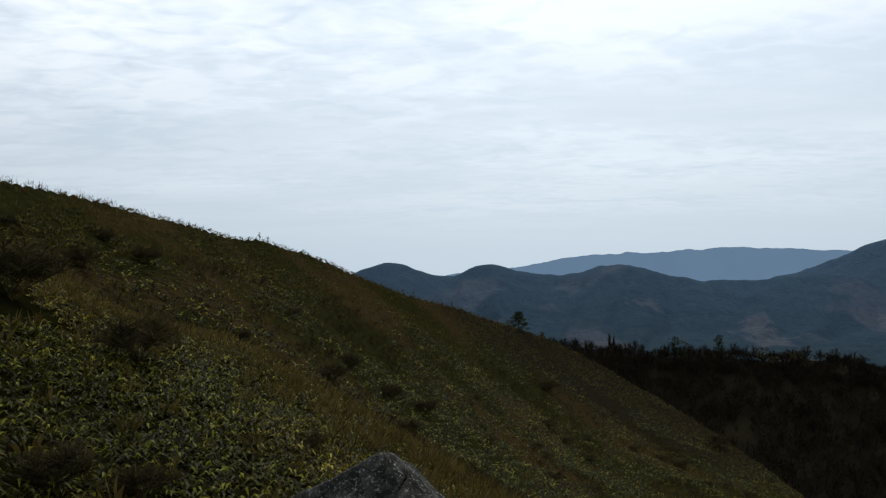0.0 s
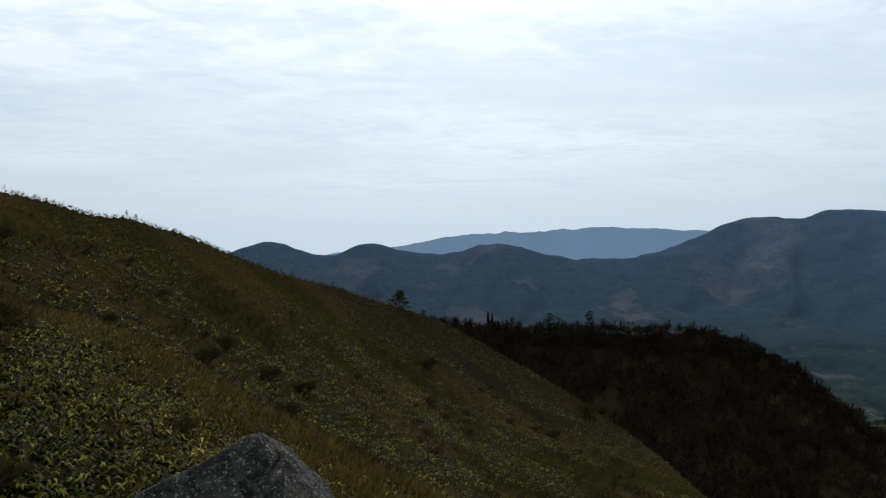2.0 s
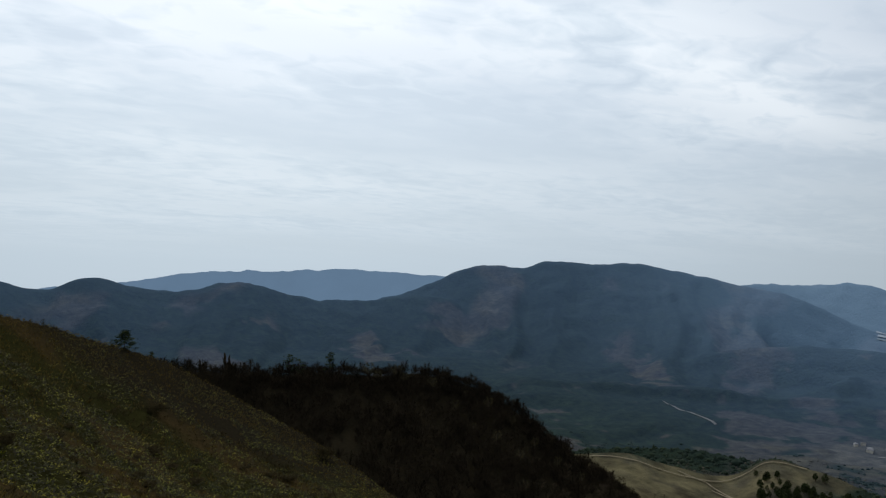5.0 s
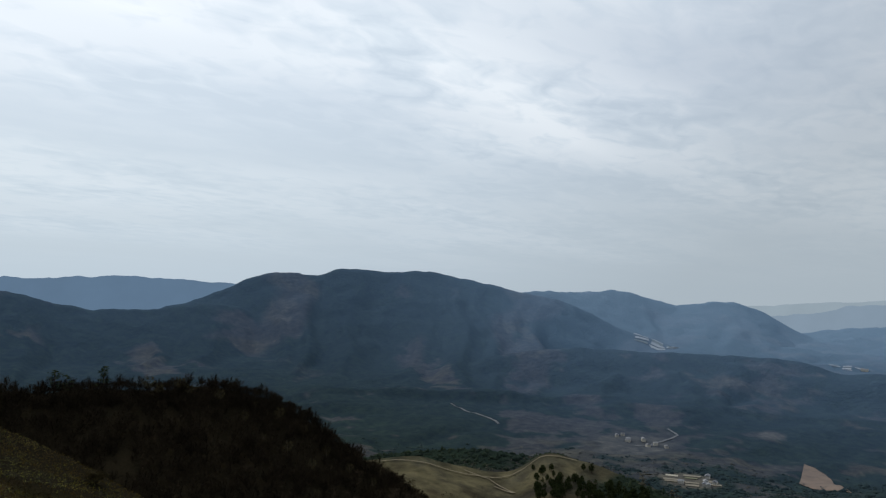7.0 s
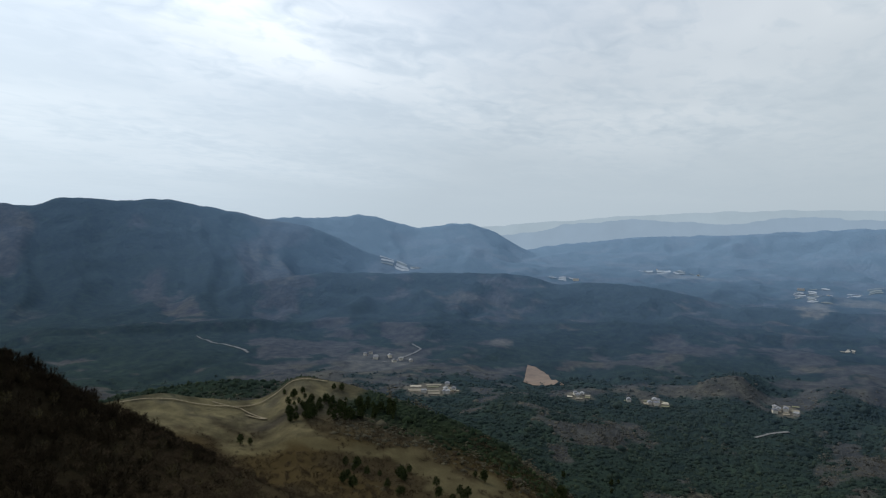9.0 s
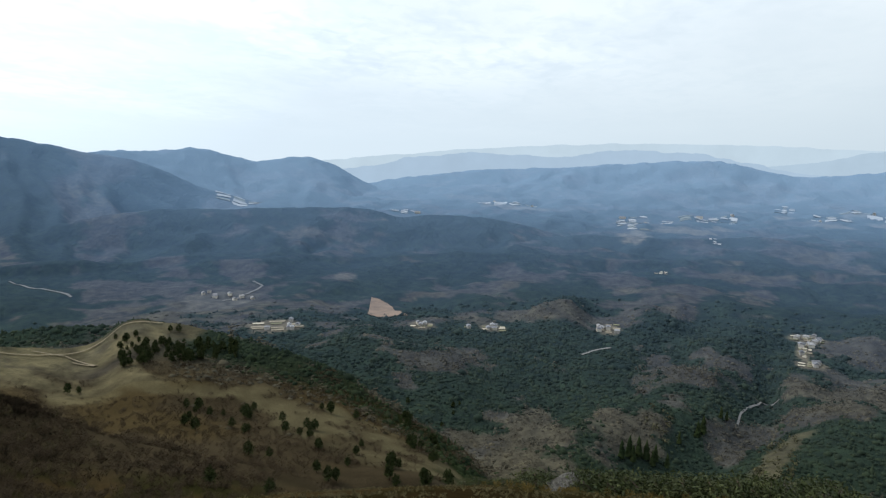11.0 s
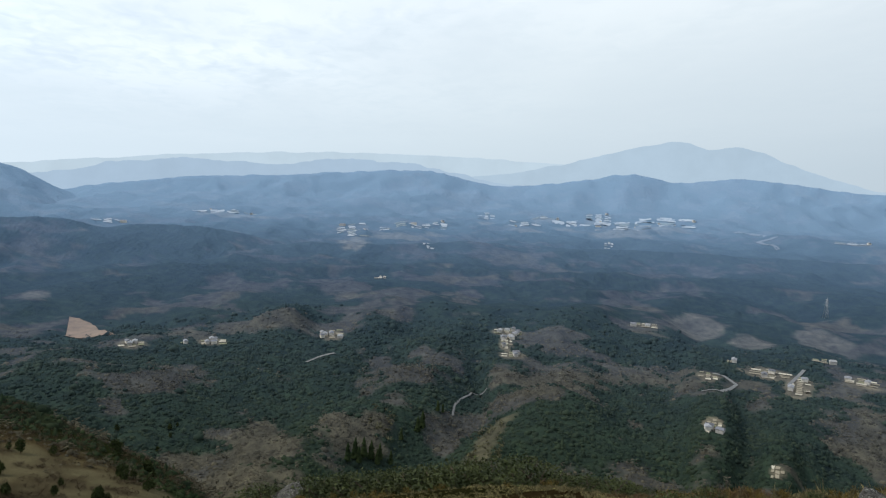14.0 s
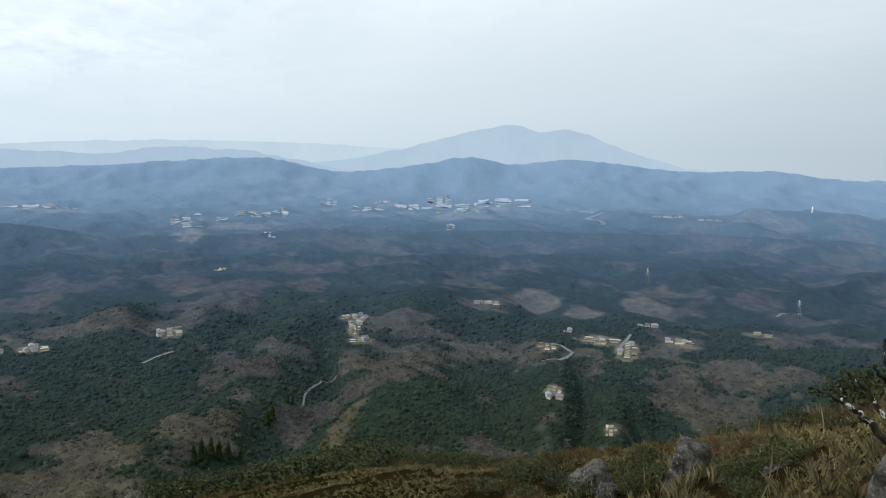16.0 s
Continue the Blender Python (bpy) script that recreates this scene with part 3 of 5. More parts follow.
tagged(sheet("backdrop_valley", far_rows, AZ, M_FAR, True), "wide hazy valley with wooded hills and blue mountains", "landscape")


# ---- far ranges ----
def range_backdrop(name, far, rise, tint, label, bottom=-6.0, seed=1, rugged=0.10):
    az = np.arange(rise[0][0], rise[-1][0], 0.12)
    el = along(az, rise) + rugged * (fbm(az / 1.3, az * 0 + seed, seed, 4) - 0.5) * 2
    steps = np.linspace(0, 1, 12)
    verts = []
    for s in steps:
        rr = far - 380 * (1 - s) + 60 * (ridged(az / 3.0, az * 0 + s * 2, seed + 5) - 0.5) * (1 - s)
        e = el * s + bottom * (1 - s)
        verts.append(np.stack([rr * np.sin(np.radians(az)), rr * np.cos(np.radians(az)), EYE + rr * tan_d(e)], 1))
    m = len(az)
    i = np.arange((len(steps) - 1) * m).reshape(-1, m)[:, :-1]
    quads = np.stack([i, i + 1, i + 1 + m, i + m], -1).reshape(-1, 4)
    # The haze is painted in: the tint glows and takes almost no light.
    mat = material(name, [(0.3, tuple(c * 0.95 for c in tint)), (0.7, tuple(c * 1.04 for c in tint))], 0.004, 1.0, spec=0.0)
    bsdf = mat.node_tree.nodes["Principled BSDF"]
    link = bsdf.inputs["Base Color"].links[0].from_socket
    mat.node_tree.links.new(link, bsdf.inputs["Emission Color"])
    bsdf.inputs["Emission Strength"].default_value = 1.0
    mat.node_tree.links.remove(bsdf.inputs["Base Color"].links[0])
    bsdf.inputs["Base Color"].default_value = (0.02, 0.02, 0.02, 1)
    me = mesh_from(name, np.concatenate(verts), quads, mat)
    shade_smooth(me)
    return tagged(new(name, me), label, "mountains", kind="structure")


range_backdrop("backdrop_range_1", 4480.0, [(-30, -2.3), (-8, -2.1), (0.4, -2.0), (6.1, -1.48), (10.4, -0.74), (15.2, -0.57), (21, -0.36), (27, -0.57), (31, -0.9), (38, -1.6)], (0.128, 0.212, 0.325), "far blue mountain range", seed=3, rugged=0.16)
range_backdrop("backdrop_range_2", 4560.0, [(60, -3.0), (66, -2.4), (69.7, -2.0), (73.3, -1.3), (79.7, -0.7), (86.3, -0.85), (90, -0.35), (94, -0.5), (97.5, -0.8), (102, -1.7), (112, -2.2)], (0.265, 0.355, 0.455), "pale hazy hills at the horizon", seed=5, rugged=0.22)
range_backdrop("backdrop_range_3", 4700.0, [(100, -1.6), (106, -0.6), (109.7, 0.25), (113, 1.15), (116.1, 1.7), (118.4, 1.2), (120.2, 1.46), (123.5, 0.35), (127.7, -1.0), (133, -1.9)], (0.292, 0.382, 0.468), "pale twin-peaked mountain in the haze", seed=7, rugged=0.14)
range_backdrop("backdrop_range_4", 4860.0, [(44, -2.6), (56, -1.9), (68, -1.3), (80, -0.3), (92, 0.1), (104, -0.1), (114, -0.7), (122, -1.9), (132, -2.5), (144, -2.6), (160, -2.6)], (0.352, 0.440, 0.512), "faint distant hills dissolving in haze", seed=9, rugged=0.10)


# ---- materials of the things ----
M_SASA = material("bamboo_leaf", [(0.25, (0.016, 0.020, 0.002)), (0.5, (0.046, 0.045, 0.0045)), (0.75, (0.104, 0.080, 0.011))], 0.14, 0.5, island=0.9, spec=0.06, translucent=0.38, pale=3.4)
# Same plant as bamboo_leaf; the hillside's dimmer light is put into its colour.
M_SASA_HILL = material("hillside_bamboo_leaf", [(0.25, (0.010, 0.014, 0.0015)), (0.5, (0.031, 0.032, 0.0033)), (0.75, (0.076, 0.064, 0.009))], 0.14, 0.6, island=0.9, spec=0.05, translucent=0.3, pale=3.6)
M_SASA_PALE = material("pale_bamboo_leaf", [(0.3, (0.055, 0.054, 0.020)), (0.7, (0.165, 0.140, 0.064))], 0.5, 0.6, island=0.6, spec=0.05, translucent=0.3, pale=1.9)
M_STRAW = material("pale_straw_blade", [(0.3, (0.080, 0.070, 0.034)), (0.7, (0.165, 0.143, 0.078))], 0.5, 0.8, island=0.5, translucent=0.2, spec=0.05)
M_DRY = material("dry_grass_blade", [(0.3, (0.056, 0.040, 0.009)), (0.7, (0.130, 0.095, 0.029))], 0.5, 0.8, island=0.5, translucent=0.2, spec=0.1)
M_TWIG = material("bare_twig", [(0.3, (0.026, 0.021, 0.010)), (0.7, (0.056, 0.044, 0.020))], 1.2, 0.9, island=0.4, spec=0.03)
# Very dark brown: the backlit knoll's shade is put into this colour.
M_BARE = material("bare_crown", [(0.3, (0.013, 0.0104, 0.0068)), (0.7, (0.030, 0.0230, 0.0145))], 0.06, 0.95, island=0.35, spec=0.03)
M_RUSSET = material("russet_twig", [(0.3, (0.050, 0.031, 0.017)), (0.7, (0.110, 0.072, 0.042))], 0.8, 0.9, island=0.4, spec=0.03)
M_SCRUB = material("brown_scrub_twig", [(0.3, (0.038, 0.028, 0.018)), (0.7, (0.072, 0.055, 0.036))], 0.05, 0.95, island=0.3, spec=0.03)
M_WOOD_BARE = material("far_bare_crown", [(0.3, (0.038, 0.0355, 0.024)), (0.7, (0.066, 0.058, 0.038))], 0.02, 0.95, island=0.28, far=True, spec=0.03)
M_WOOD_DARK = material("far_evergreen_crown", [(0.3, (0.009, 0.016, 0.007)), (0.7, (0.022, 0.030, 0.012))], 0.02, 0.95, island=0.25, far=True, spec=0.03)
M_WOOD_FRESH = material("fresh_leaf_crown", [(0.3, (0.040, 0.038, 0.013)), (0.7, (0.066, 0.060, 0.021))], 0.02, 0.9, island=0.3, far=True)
M_BUD = material("budding_leaf", [(0.3, (0.022, 0.018, 0.007)), (0.7, (0.048, 0.039, 0.013))], 0.3, 0.9, island=0.35)
# Paler and greyer than the near fields: haze put into the colour.
M_FIELD_HAZED = material("far_hazed_field", [(0.3, (0.34, 0.34, 0.33)), (0.7, (0.58, 0.58, 0.56))], 0.03, 0.95, far=True)
M_PINE = material("pine_needles", [(0.3, (0.012, 0.020, 0.008)), (0.7, (0.034, 0.042, 0.014))], 0.7, 0.85, island=0.4, spec=0.03)
M_DWARF = material("dwarf_pine_needles", [(0.3, (0.013, 0.022, 0.007)), (0.7, (0.042, 0.050, 0.015))], 0.5, 0.8, island=0.45, translucent=0.1)
M_BARK = material("pine_bark", [(0.3, (0.030, 0.021, 0.015)), (0.7, (0.075, 0.055, 0.040))], 6.0, 0.95, 0.6, 14.0)
M_FIELD = material("field_stubble", [(0.3, (0.16, 0.14, 0.095)), (0.7, (0.27, 0.235, 0.165))], 0.06, 0.95, far=True)
M_PALE = material("field_dry_straw", [(0.3, (0.32, 0.29, 0.22)), (0.7, (0.48, 0.44, 0.35))], 0.06, 0.95, far=True)
M_GREEN = material("field_new_grass", [(0.3, (0.12, 0.12, 0.06)), (0.7, (0.20, 0.19, 0.10))], 0.06, 0.95, far=True)
M_BARE_SLOPE = material("cleared_slope", [(0.3, (0.10, 0.085, 0.060)), (0.7, (0.17, 0.145, 0.105))], 0.03, 0.95, far=True)
M_SCAR = material("quarry_earth", [(0.3, (0.13, 0.088, 0.052)), (0.7, (0.21, 0.145, 0.09))], 0.05, 0.95, far=True)
M_ROAD = material("road_surface", [(0.3, (0.10, 0.10, 0.095)), (0.7, (0.16, 0.155, 0.145))], 0.1, 0.9, far=True)
M_TRAIL = material("trail_earth", [(0.3, (0.12, 0.10, 0.065)), (0.7, (0.19, 0.16, 0.11))], 0.3, 0.95)
M_WALL = material("house_wall", [(0.3, (0.30, 0.29, 0.27)), (0.7, (0.50, 0.48, 0.45))], 0.4, 0.8, coords="obj", random_object=0.25)
M_ROOF = material("house_roof", [(0.3, (0.10, 0.11, 0.13)), (0.7, (0.20, 0.21, 0.24))], 0.4, 0.5, coords="obj", random_object=0.5)
M_STEEL = material("galvanised_steel", [(0.3, (0.30, 0.32, 0.34)), (0.7, (0.42, 0.44, 0.46))], 0.5, 0.5, metal=0.6, coords="obj")
M_WHITE = material("white_paint", [(0.3, (0.74, 0.75, 0.76)), (0.7, (0.84, 0.84, 0.84))], 0.3, 0.6, coords="obj")


def rock_material(name, dark, light, lichen, moss_level, fleck=13.0):
    m = bpy.data.materials.new(name)
    m.use_nodes = True
    nt = m.node_tree
    b = nt.nodes["Principled BSDF"]
    grain = colour_ramp(nt, tex_noise(nt, 14.0, 8, 0.7, "obj"), [(0.3, dark), (0.72, light)])
    stain = colour_ramp(nt, tex_noise(nt, 3.6, 6, 0.66, "obj", 0.8), [(0.40, (0.20, 0.20, 0.19)), (0.58, (1.0, 1.0, 1.0))])
    c = mixed(nt, "MULTIPLY", 1.0, grain, stain)
    spots = colour_ramp(nt, tex_noise(nt, fleck, 6, 0.7, "obj", 0.4), [(moss_level, (0, 0, 0)), (moss_level + 0.03, (1, 1, 1))])
    c = mixed(nt, "MIX", spots, c, lichen)
    nt.links.new(c, b.inputs["Base Color"])
    b.inputs["Roughness"].default_value, b.inputs["Specular IOR Level"].default_value = 0.92, 0.2
    bn = node(nt, "ShaderNodeBump")
    bn.inputs["Strength"].default_value, bn.inputs["Distance"].default_value = 0.8, 0.05
    nt.links.new(tex_noise(nt, 11.0, 9, 0.72, "obj"), bn.inputs["Height"])
    nt.links.new(bn.outputs[0], b.inputs["Normal"])
    return m


M_ROCK = rock_material("lichen_rock", (0.005, 0.005, 0.0045), (0.085, 0.082, 0.072), (0.20, 0.20, 0.18), 0.575, 26.0)
M_STONE = rock_material("pale_rock", (0.028, 0.027, 0.024), (0.125, 0.12, 0.108), (0.24, 0.24, 0.21), 0.61)
M_DEAD = rock_material("lichened_dead_wood", (0.018, 0.013, 0.010), (0.06, 0.045, 0.033), (0.58, 0.58, 0.52), 0.555, 10.0)


# ---- scattering ----
def polar(az, r):
    a = np.radians(az)
    return r * np.sin(a), r * np.cos(a)


def ring_points(n, az0, az1, r0, r1, even=True):
    """Random places in a sector; even by area, or thinning with distance."""
    az = rng.uniform(az0, az1, n)
    r = np.sqrt(rng.uniform(r0 * r0, r1 * r1, n)) if even else np.exp(rng.uniform(np.log(r0), np.log(r1), n))
    return polar(az, r)


_va = np.arange(-50, 160, 0.5)
_vr = np.geomspace(2, 4400, 700)
_vx, _vy = polar(np.repeat(_va[:, None], len(_vr), 1), np.repeat(_vr[None], len(_va), 0))
_vt = (height(_vx.ravel(), _vy.ravel()).reshape(_vx.shape) - EYE) / _vr
_vt = np.maximum.accumulate(_vt, axis=1)


def in_sight(x, y, z, tall):
    """Whether a thing so tall stands out over the land before it."""
    az, r = np.degrees(np.arctan2(x, y)), np.hypot(x, y)
    i = np.clip(np.round((az + 50) / 0.5).astype(int), 0, len(_va) - 1)
    j = np.clip(np.searchsorted(_vr, r * 0.985) - 1, 0, len(_vr) - 1)
    return (z + tall - EYE) / r > _vt[i, j] - 0.002


def scatter(name, template, x, y, scale, mat, label, category, lean=0.25, sink=0.02, stretch=None, far=False, up=0.0):
    """Many small plants joined into one mesh of loose pieces."""
    tv, tf = template
    n = len(x)
    z = height(x, y) - sink * scale + up
    yaw, tilt, tdir = rng.uniform(0, 2 * np.pi, n), rng.normal(0, lean, n), rng.uniform(0, 2 * np.pi, n)
    v = tv[None] * scale[:, None, None]
    if stretch is not None:
        v = v * np.stack([np.ones(n), np.ones(n), stretch], 1)[:, None]
    c, s = np.cos(yaw)[:, None], np.sin(yaw)[:, None]
    vx, vy, vz = v[..., 0] * c - v[..., 1] * s, v[..., 0] * s + v[..., 1] * c, v[..., 2]
    vx, vy = vx + vz * (np.sin(tilt) * np.cos(tdir))[:, None], vy + vz * (np.sin(tilt) * np.sin(tdir))[:, None]
    out = np.stack([vx + x[:, None], vy + y[:, None], vz + z[:, None]], -1).reshape(-1, 3)
    faces = (tf[None] + (np.arange(n) * len(tv))[:, None, None]).reshape(-1, 3)
    me = mesh_from(name, out, faces, mat, colours=np.ones((len(out), 3)) if far else None)
    return tagged(new(name, me), label, category, kind="stuff")


def leaf_sprig(leaves, long, wide, rise):
    """A spray of pointed leaves that arch out from one stem."""
    v, f = [], []
    for k in range(leaves):
        a = 2 * math.pi * k / leaves + rng.uniform(-0.5, 0.5)
        ln, up = long * rng.uniform(0.7, 1.2), rise * rng.uniform(0.4, 1.3)
        d, p = np.array([math.cos(a), math.sin(a), 0]), np.array([-math.sin(a), math.cos(a), 0])
        base = np.array([0, 0, up * 0.5]) + d * 0.05 * ln
        mid = base + d * ln * 0.5 + np.array([0, 0, up * rng.uniform(0.4, 0.8)])
        tip = base + d * ln + np.array([0, 0, up * rng.uniform(-0.2, 0.6)])
        roll = np.array([0, 0, rng.uniform(-0.5, 0.5) * wide])
        i = len(v)
        v += [base, mid + p * wide + roll, mid - p * wide - roll, tip]
        f += [(i, i + 1, i + 2), (i + 1, i + 3, i + 2)]
    return np.array(v), np.array(f)


def grass_tuft(blades, tall, spread, wide):
    v, f = [], []
    for k in range(blades):
        a, lean = rng.uniform(0, 2 * math.pi), rng.uniform(0.1, 1.0) * spread
        d, p = np.array([math.cos(a), math.sin(a), 0]), np.array([-math.sin(a), math.cos(a), 0])
        b0 = d * rng.uniform(0, 0.15) * tall
        h = tall * rng.uniform(0.6, 1.2)
        mid = b0 + d * lean * 0.35 + np.array([0, 0, h * 0.6])
        tip = b0 + d * lean + np.array([0, 0, h * rng.uniform(0.75, 1.0)])
        i = len(v)
        v += [b0 + p * wide, b0 - p * wide, mid, tip + p * wide * 0.3]
        f += [(i, i + 1, i + 2), (i + 1, i + 3, i + 2)]
    return np.array(v), np.array(f)


def twig_bush(limbs, twigs, tall, wide, thick):
    """A leafless bush or tree crown: limbs that fork into thin twigs."""
    v, f = [], []

    def blade(a, b, w0, w1):
        d = b - a
        p = np.cross(d, rng.normal(size=3))
        p = p / (np.linalg.norm(p) + 1e-9)
        i = len(v)
        v.extend([a + p * w0, a - p * w0, b - p * w1, b + p * w1])
        f.extend([(i, i + 1, i + 2), (i, i + 2, i + 3)])

    for k in range(limbs):
        ang, out = rng.uniform(0, 2 * math.pi), wide * math.sqrt(rng.uniform(0.05, 1))
        end = np.array([math.cos(ang) * out, math.sin(ang) * out, tall * rng.uniform(0.55, 0.9) * (1 - 0.35 * (out / wide) ** 2)])
        mid = end * np.array([0.35, 0.35, 0.5]) + rng.normal(0, 0.03, 3) * tall
        blade(np.zeros(3), mid, thick, thick * 0.7)
        blade(mid, end, thick * 0.7, thick * 0.3)
        for _ in range(twigs):
            t = rng.uniform(0.2, 1.0)
            start = mid + (end - mid) * t
            grow = rng.normal(0, 1, 3) * np.array([0.17, 0.17, 0.08]) * tall + np.array([0, 0, 0.16 * tall])
            i = len(v)
            p = rng.normal(0, 1, 3) * thick * 0.9
            v.extend([start + p, start - p, start + grow])
            f.append((i, i + 1, i + 2))
    return np.array(v), np.array(f)


def conifer_crown(tiers, points, ragged):
    """A cone of drooping, ragged tiers, one metre tall."""
    v, f = [], []
    for k in range(tiers):
        z0 = 0.10 + 0.78 * k / tiers
        z1 = min(z0 + 1.55 / tiers, 1.0)
        rad = 0.25 * (1 - z0) ** 0.8 + 0.02
        top = len(v)
        v.append((rng.normal(0, 0.01), rng.normal(0, 0.01), z1))
        for j in range(points):
            a = 2 * math.pi * (j + rng.uniform(-0.3, 0.3)) / points
            q = rad * (1 + ragged * rng.uniform(-1, 0.6)) * (1.0 if j % 2 else 0.72)
            v.append((q * math.cos(a), q * math.sin(a), z0 - 0.03 * rng.uniform(0, 2)))
        for j in range(points):
            f.append((top, top + 1 + j, top + 1 + (j + 1) % points))
    return np.array(v), np.array(f)


def clump_crown(n, tall, wide, size, flat=1.0):
    """A rounded crown of loose leaf clumps over a short trunk."""
    v, f = [], []
    for k in range(n):
        d = rng.normal(size=3)
        d = d / np.linalg.norm(d) * rng.uniform(0.45, 1.0)
        c = d * np.array([wide, wide, tall * 0.42]) + np.array([0, 0, tall * 0.56])
        i = len(v)
        for _ in range(3):
            v.append(c + rng.normal(0, 1, 3) * size * np.array([1, 1, flat]))
        f.append((i, i + 1, i + 2))
    return np.array(v), np.array(f)


def round_crown(ring=6):
    """A lumpy rounded crown, one metre tall."""
    v, f = [(rng.normal(0, 0.06), rng.normal(0, 0.06), 1.0)], []
    for h, rad in ((0.66, 0.46), (0.12, 0.40)):
        for j in range(ring):
            a = 2 * math.pi * (j + rng.uniform(-0.3, 0.3)) / ring
            q = rad * rng.uniform(0.72, 1.25)
            v.append((q * math.cos(a), q * math.sin(a), h + rng.uniform(-0.12, 0.12)))
    for j in range(ring):
        k = (j + 1) % ring
        f += [(0, 1 + j, 1 + k), (1 + j, 1 + ring + j, 1 + ring + k), (1 + j, 1 + ring + k, 1 + k)]
    return np.array(v), np.array(f)


# ---- the near slope ----
x, y = ring_points(10000, -42, 24, 4.2, 16)
x2, y2 = ring_points(21000, -42, 24, 16, 40)
x, y = np.concatenate([x, x2]), np.concatenate([y, y2])
patch = fbm(x / 5, y / 5, 203, 3)
keep = (patch < 0.60 + 0.15 * rng.random(len(x))) & in_sight(x, y, height(x, y), 0.4)
x, y = x[keep], y[keep]
scatter("bamboo_grass", leaf_sprig(6, 0.150, 0.017, 0.12), x, y, rng.uniform(0.7, 1.35, len(x)), M_SASA, "low olive-green bamboo grass covering the near slope", "bamboo grass")

x, y = ring_points(9000, -42, 24, 4.2, 46, False)
az, r = np.degrees(np.arctan2(x, y)), np.hypot(x, y)
ridge = np.abs(r - along(az, NEAR_REACH) * 0.92) / 6
keep = (rng.random(len(x)) < np.clip(1.15 * np.exp(-ridge**2) + 1.5 * np.maximum(fbm(x / 6, y / 6, 207, 3) - 0.5, 0) * 2, 0.06, 1)) & in_sight(x, y, height(x, y), 0.5)
x, y = x[keep], y[keep]
scatter("dry_grass", grass_tuft(10, 0.30, 0.18, 0.005), x, y, rng.uniform(0.6, 1.5, len(x)), M_DRY, "tan dry grass tufts along the slope's edge", "grass")

x, y = ring_points(100000, -46, 33, 44, 250)
z = height(x, y)
az = np.degrees(np.arctan2(x, y))
keep = in_sight(x, y, z, 0.6) & (np.hypot(x, y) < along(az, HILL_FAR) + 12)
x, y = x[keep], y[keep]
pick = fbm(x / 13, y / 13, 211, 4) + 0.05 * rng.normal(size=len(x))
green = (pick < 0.53) & (rng.random(len(x)) < 0.8)
straw = (((pick > 0.53) & (pick < 0.60)) | (np.hypot(x, y) > along(np.degrees(np.arctan2(x, y)), HILL_FAR) - 22)) & (rng.random(len(x)) < 0.85)
brown = (pick > 0.55) & (rng.random(len(x)) < 0.10) & (np.hypot(x, y) < along(np.degrees(np.arctan2(x, y)), HILL_FAR) * 0.82)
low = 1 - 0.3 * smooth(0.78, 0.95, np.hypot(x, y) / along(np.degrees(np.arctan2(x, y)), HILL_FAR))  # shorter on the crest, to keep the skyline smooth from the camera
scatter("hillside_bamboo_grass", leaf_sprig(5, 0.46, 0.075, 0.32), x[green], y[green], rng.uniform(0.6, 1.5, green.sum()) * low[green], M_SASA_HILL, "olive bamboo grass thickets on the far hillside", "bamboo grass")
scatter("hillside_dry_grass", grass_tuft(7, 0.55, 0.30, 0.018), x[straw], y[straw], rng.uniform(0.6, 1.4, straw.sum()) * low[straw], M_DRY, "dry straw-coloured grass on the hillside and its crest", "grass")

scatter("hillside_scrub", twig_bush(8, 10, 1.0, 0.7, 0.014), x[brown], y[brown], rng.uniform(0.7, 2.0, brown.sum()), M_TWIG, "dark leafless scrub patches on the hillside", "scrub", lean=0.1)
# Thin dry stalks that stand against the sky on the crest.
az = rng.uniform(-36, 6, 420)
x, y = polar(az, along(az, HILL_FAR) * rng.uniform(0.97, 1.01, len(az)))
scatter("crest_stalks", grass_tuft(3, 1.0, 0.14, 0.012), x, y, rng.uniform(0.6, 1.5, len(x)), M_TWIG, "dark dry stalks standing along the crest", "grass")


# ---- bushes on the slope ----
def mesh_thing(name, template, mat, m, label, category, group=""):
    me = mesh_from(name, *template, mat)
    ob = new(name, me)
    ob.matrix_world = m
    return tagged(ob, label, category, group)


BUSHES = [twig_bush(46, 46, 0.95, 0.62, 0.0042) for _ in range(4)]
bush_kinds = []
for k, t in enumerate(BUSHES):
    me = mesh_from("bush", *t, M_TWIG)
    bush_kinds.append(me)


def bush(x, y, size, k, label="dark leafless bush on the grassy slope", squash=1.0):
    ob = new("bush", bush_kinds[k % 4])
    ob.matrix_world = pose(x, y, ground_at(x, y) - 0.03, 0, 0, 77 * k) @ Matrix.Diagonal((size, size, size * squash, 1))
    return tagged(ob, label, "bush", "bushes on the slope")


# the large ones: azimuth, elevation of the foot, size
for k, (a, e, s) in enumerate([(-22, -7.6, 1.5), (-29.9, -2.6, 1.9), (-30.5, 2.0, 1.6), (-26, -0.8, 2.6), (-24.6, 1.0, 1.8), (-22, -0.6, 2.4), (-15.4, -6.6, 1.5), (-8.7, -10.0, 2.6), (-4.4, -11.6, 3.0),
                               (-7.4, -9.0, 2.6), (-21.6, -16.4, 0.7), (-27, -15.0, 0.8), (-10.1, -14.4, 0.5), (-2.5, -14.0, 0.5), (20.3, -14.6, 5.0), (-1.6, -12.6, 2.8), (8, -11, 3.6)]):
    px, py, pz = seen_at(a, e)
    bush(px, py, s, k, squash=0.8)
bx, by = ring_points(150, -40, 30, 48, 215)
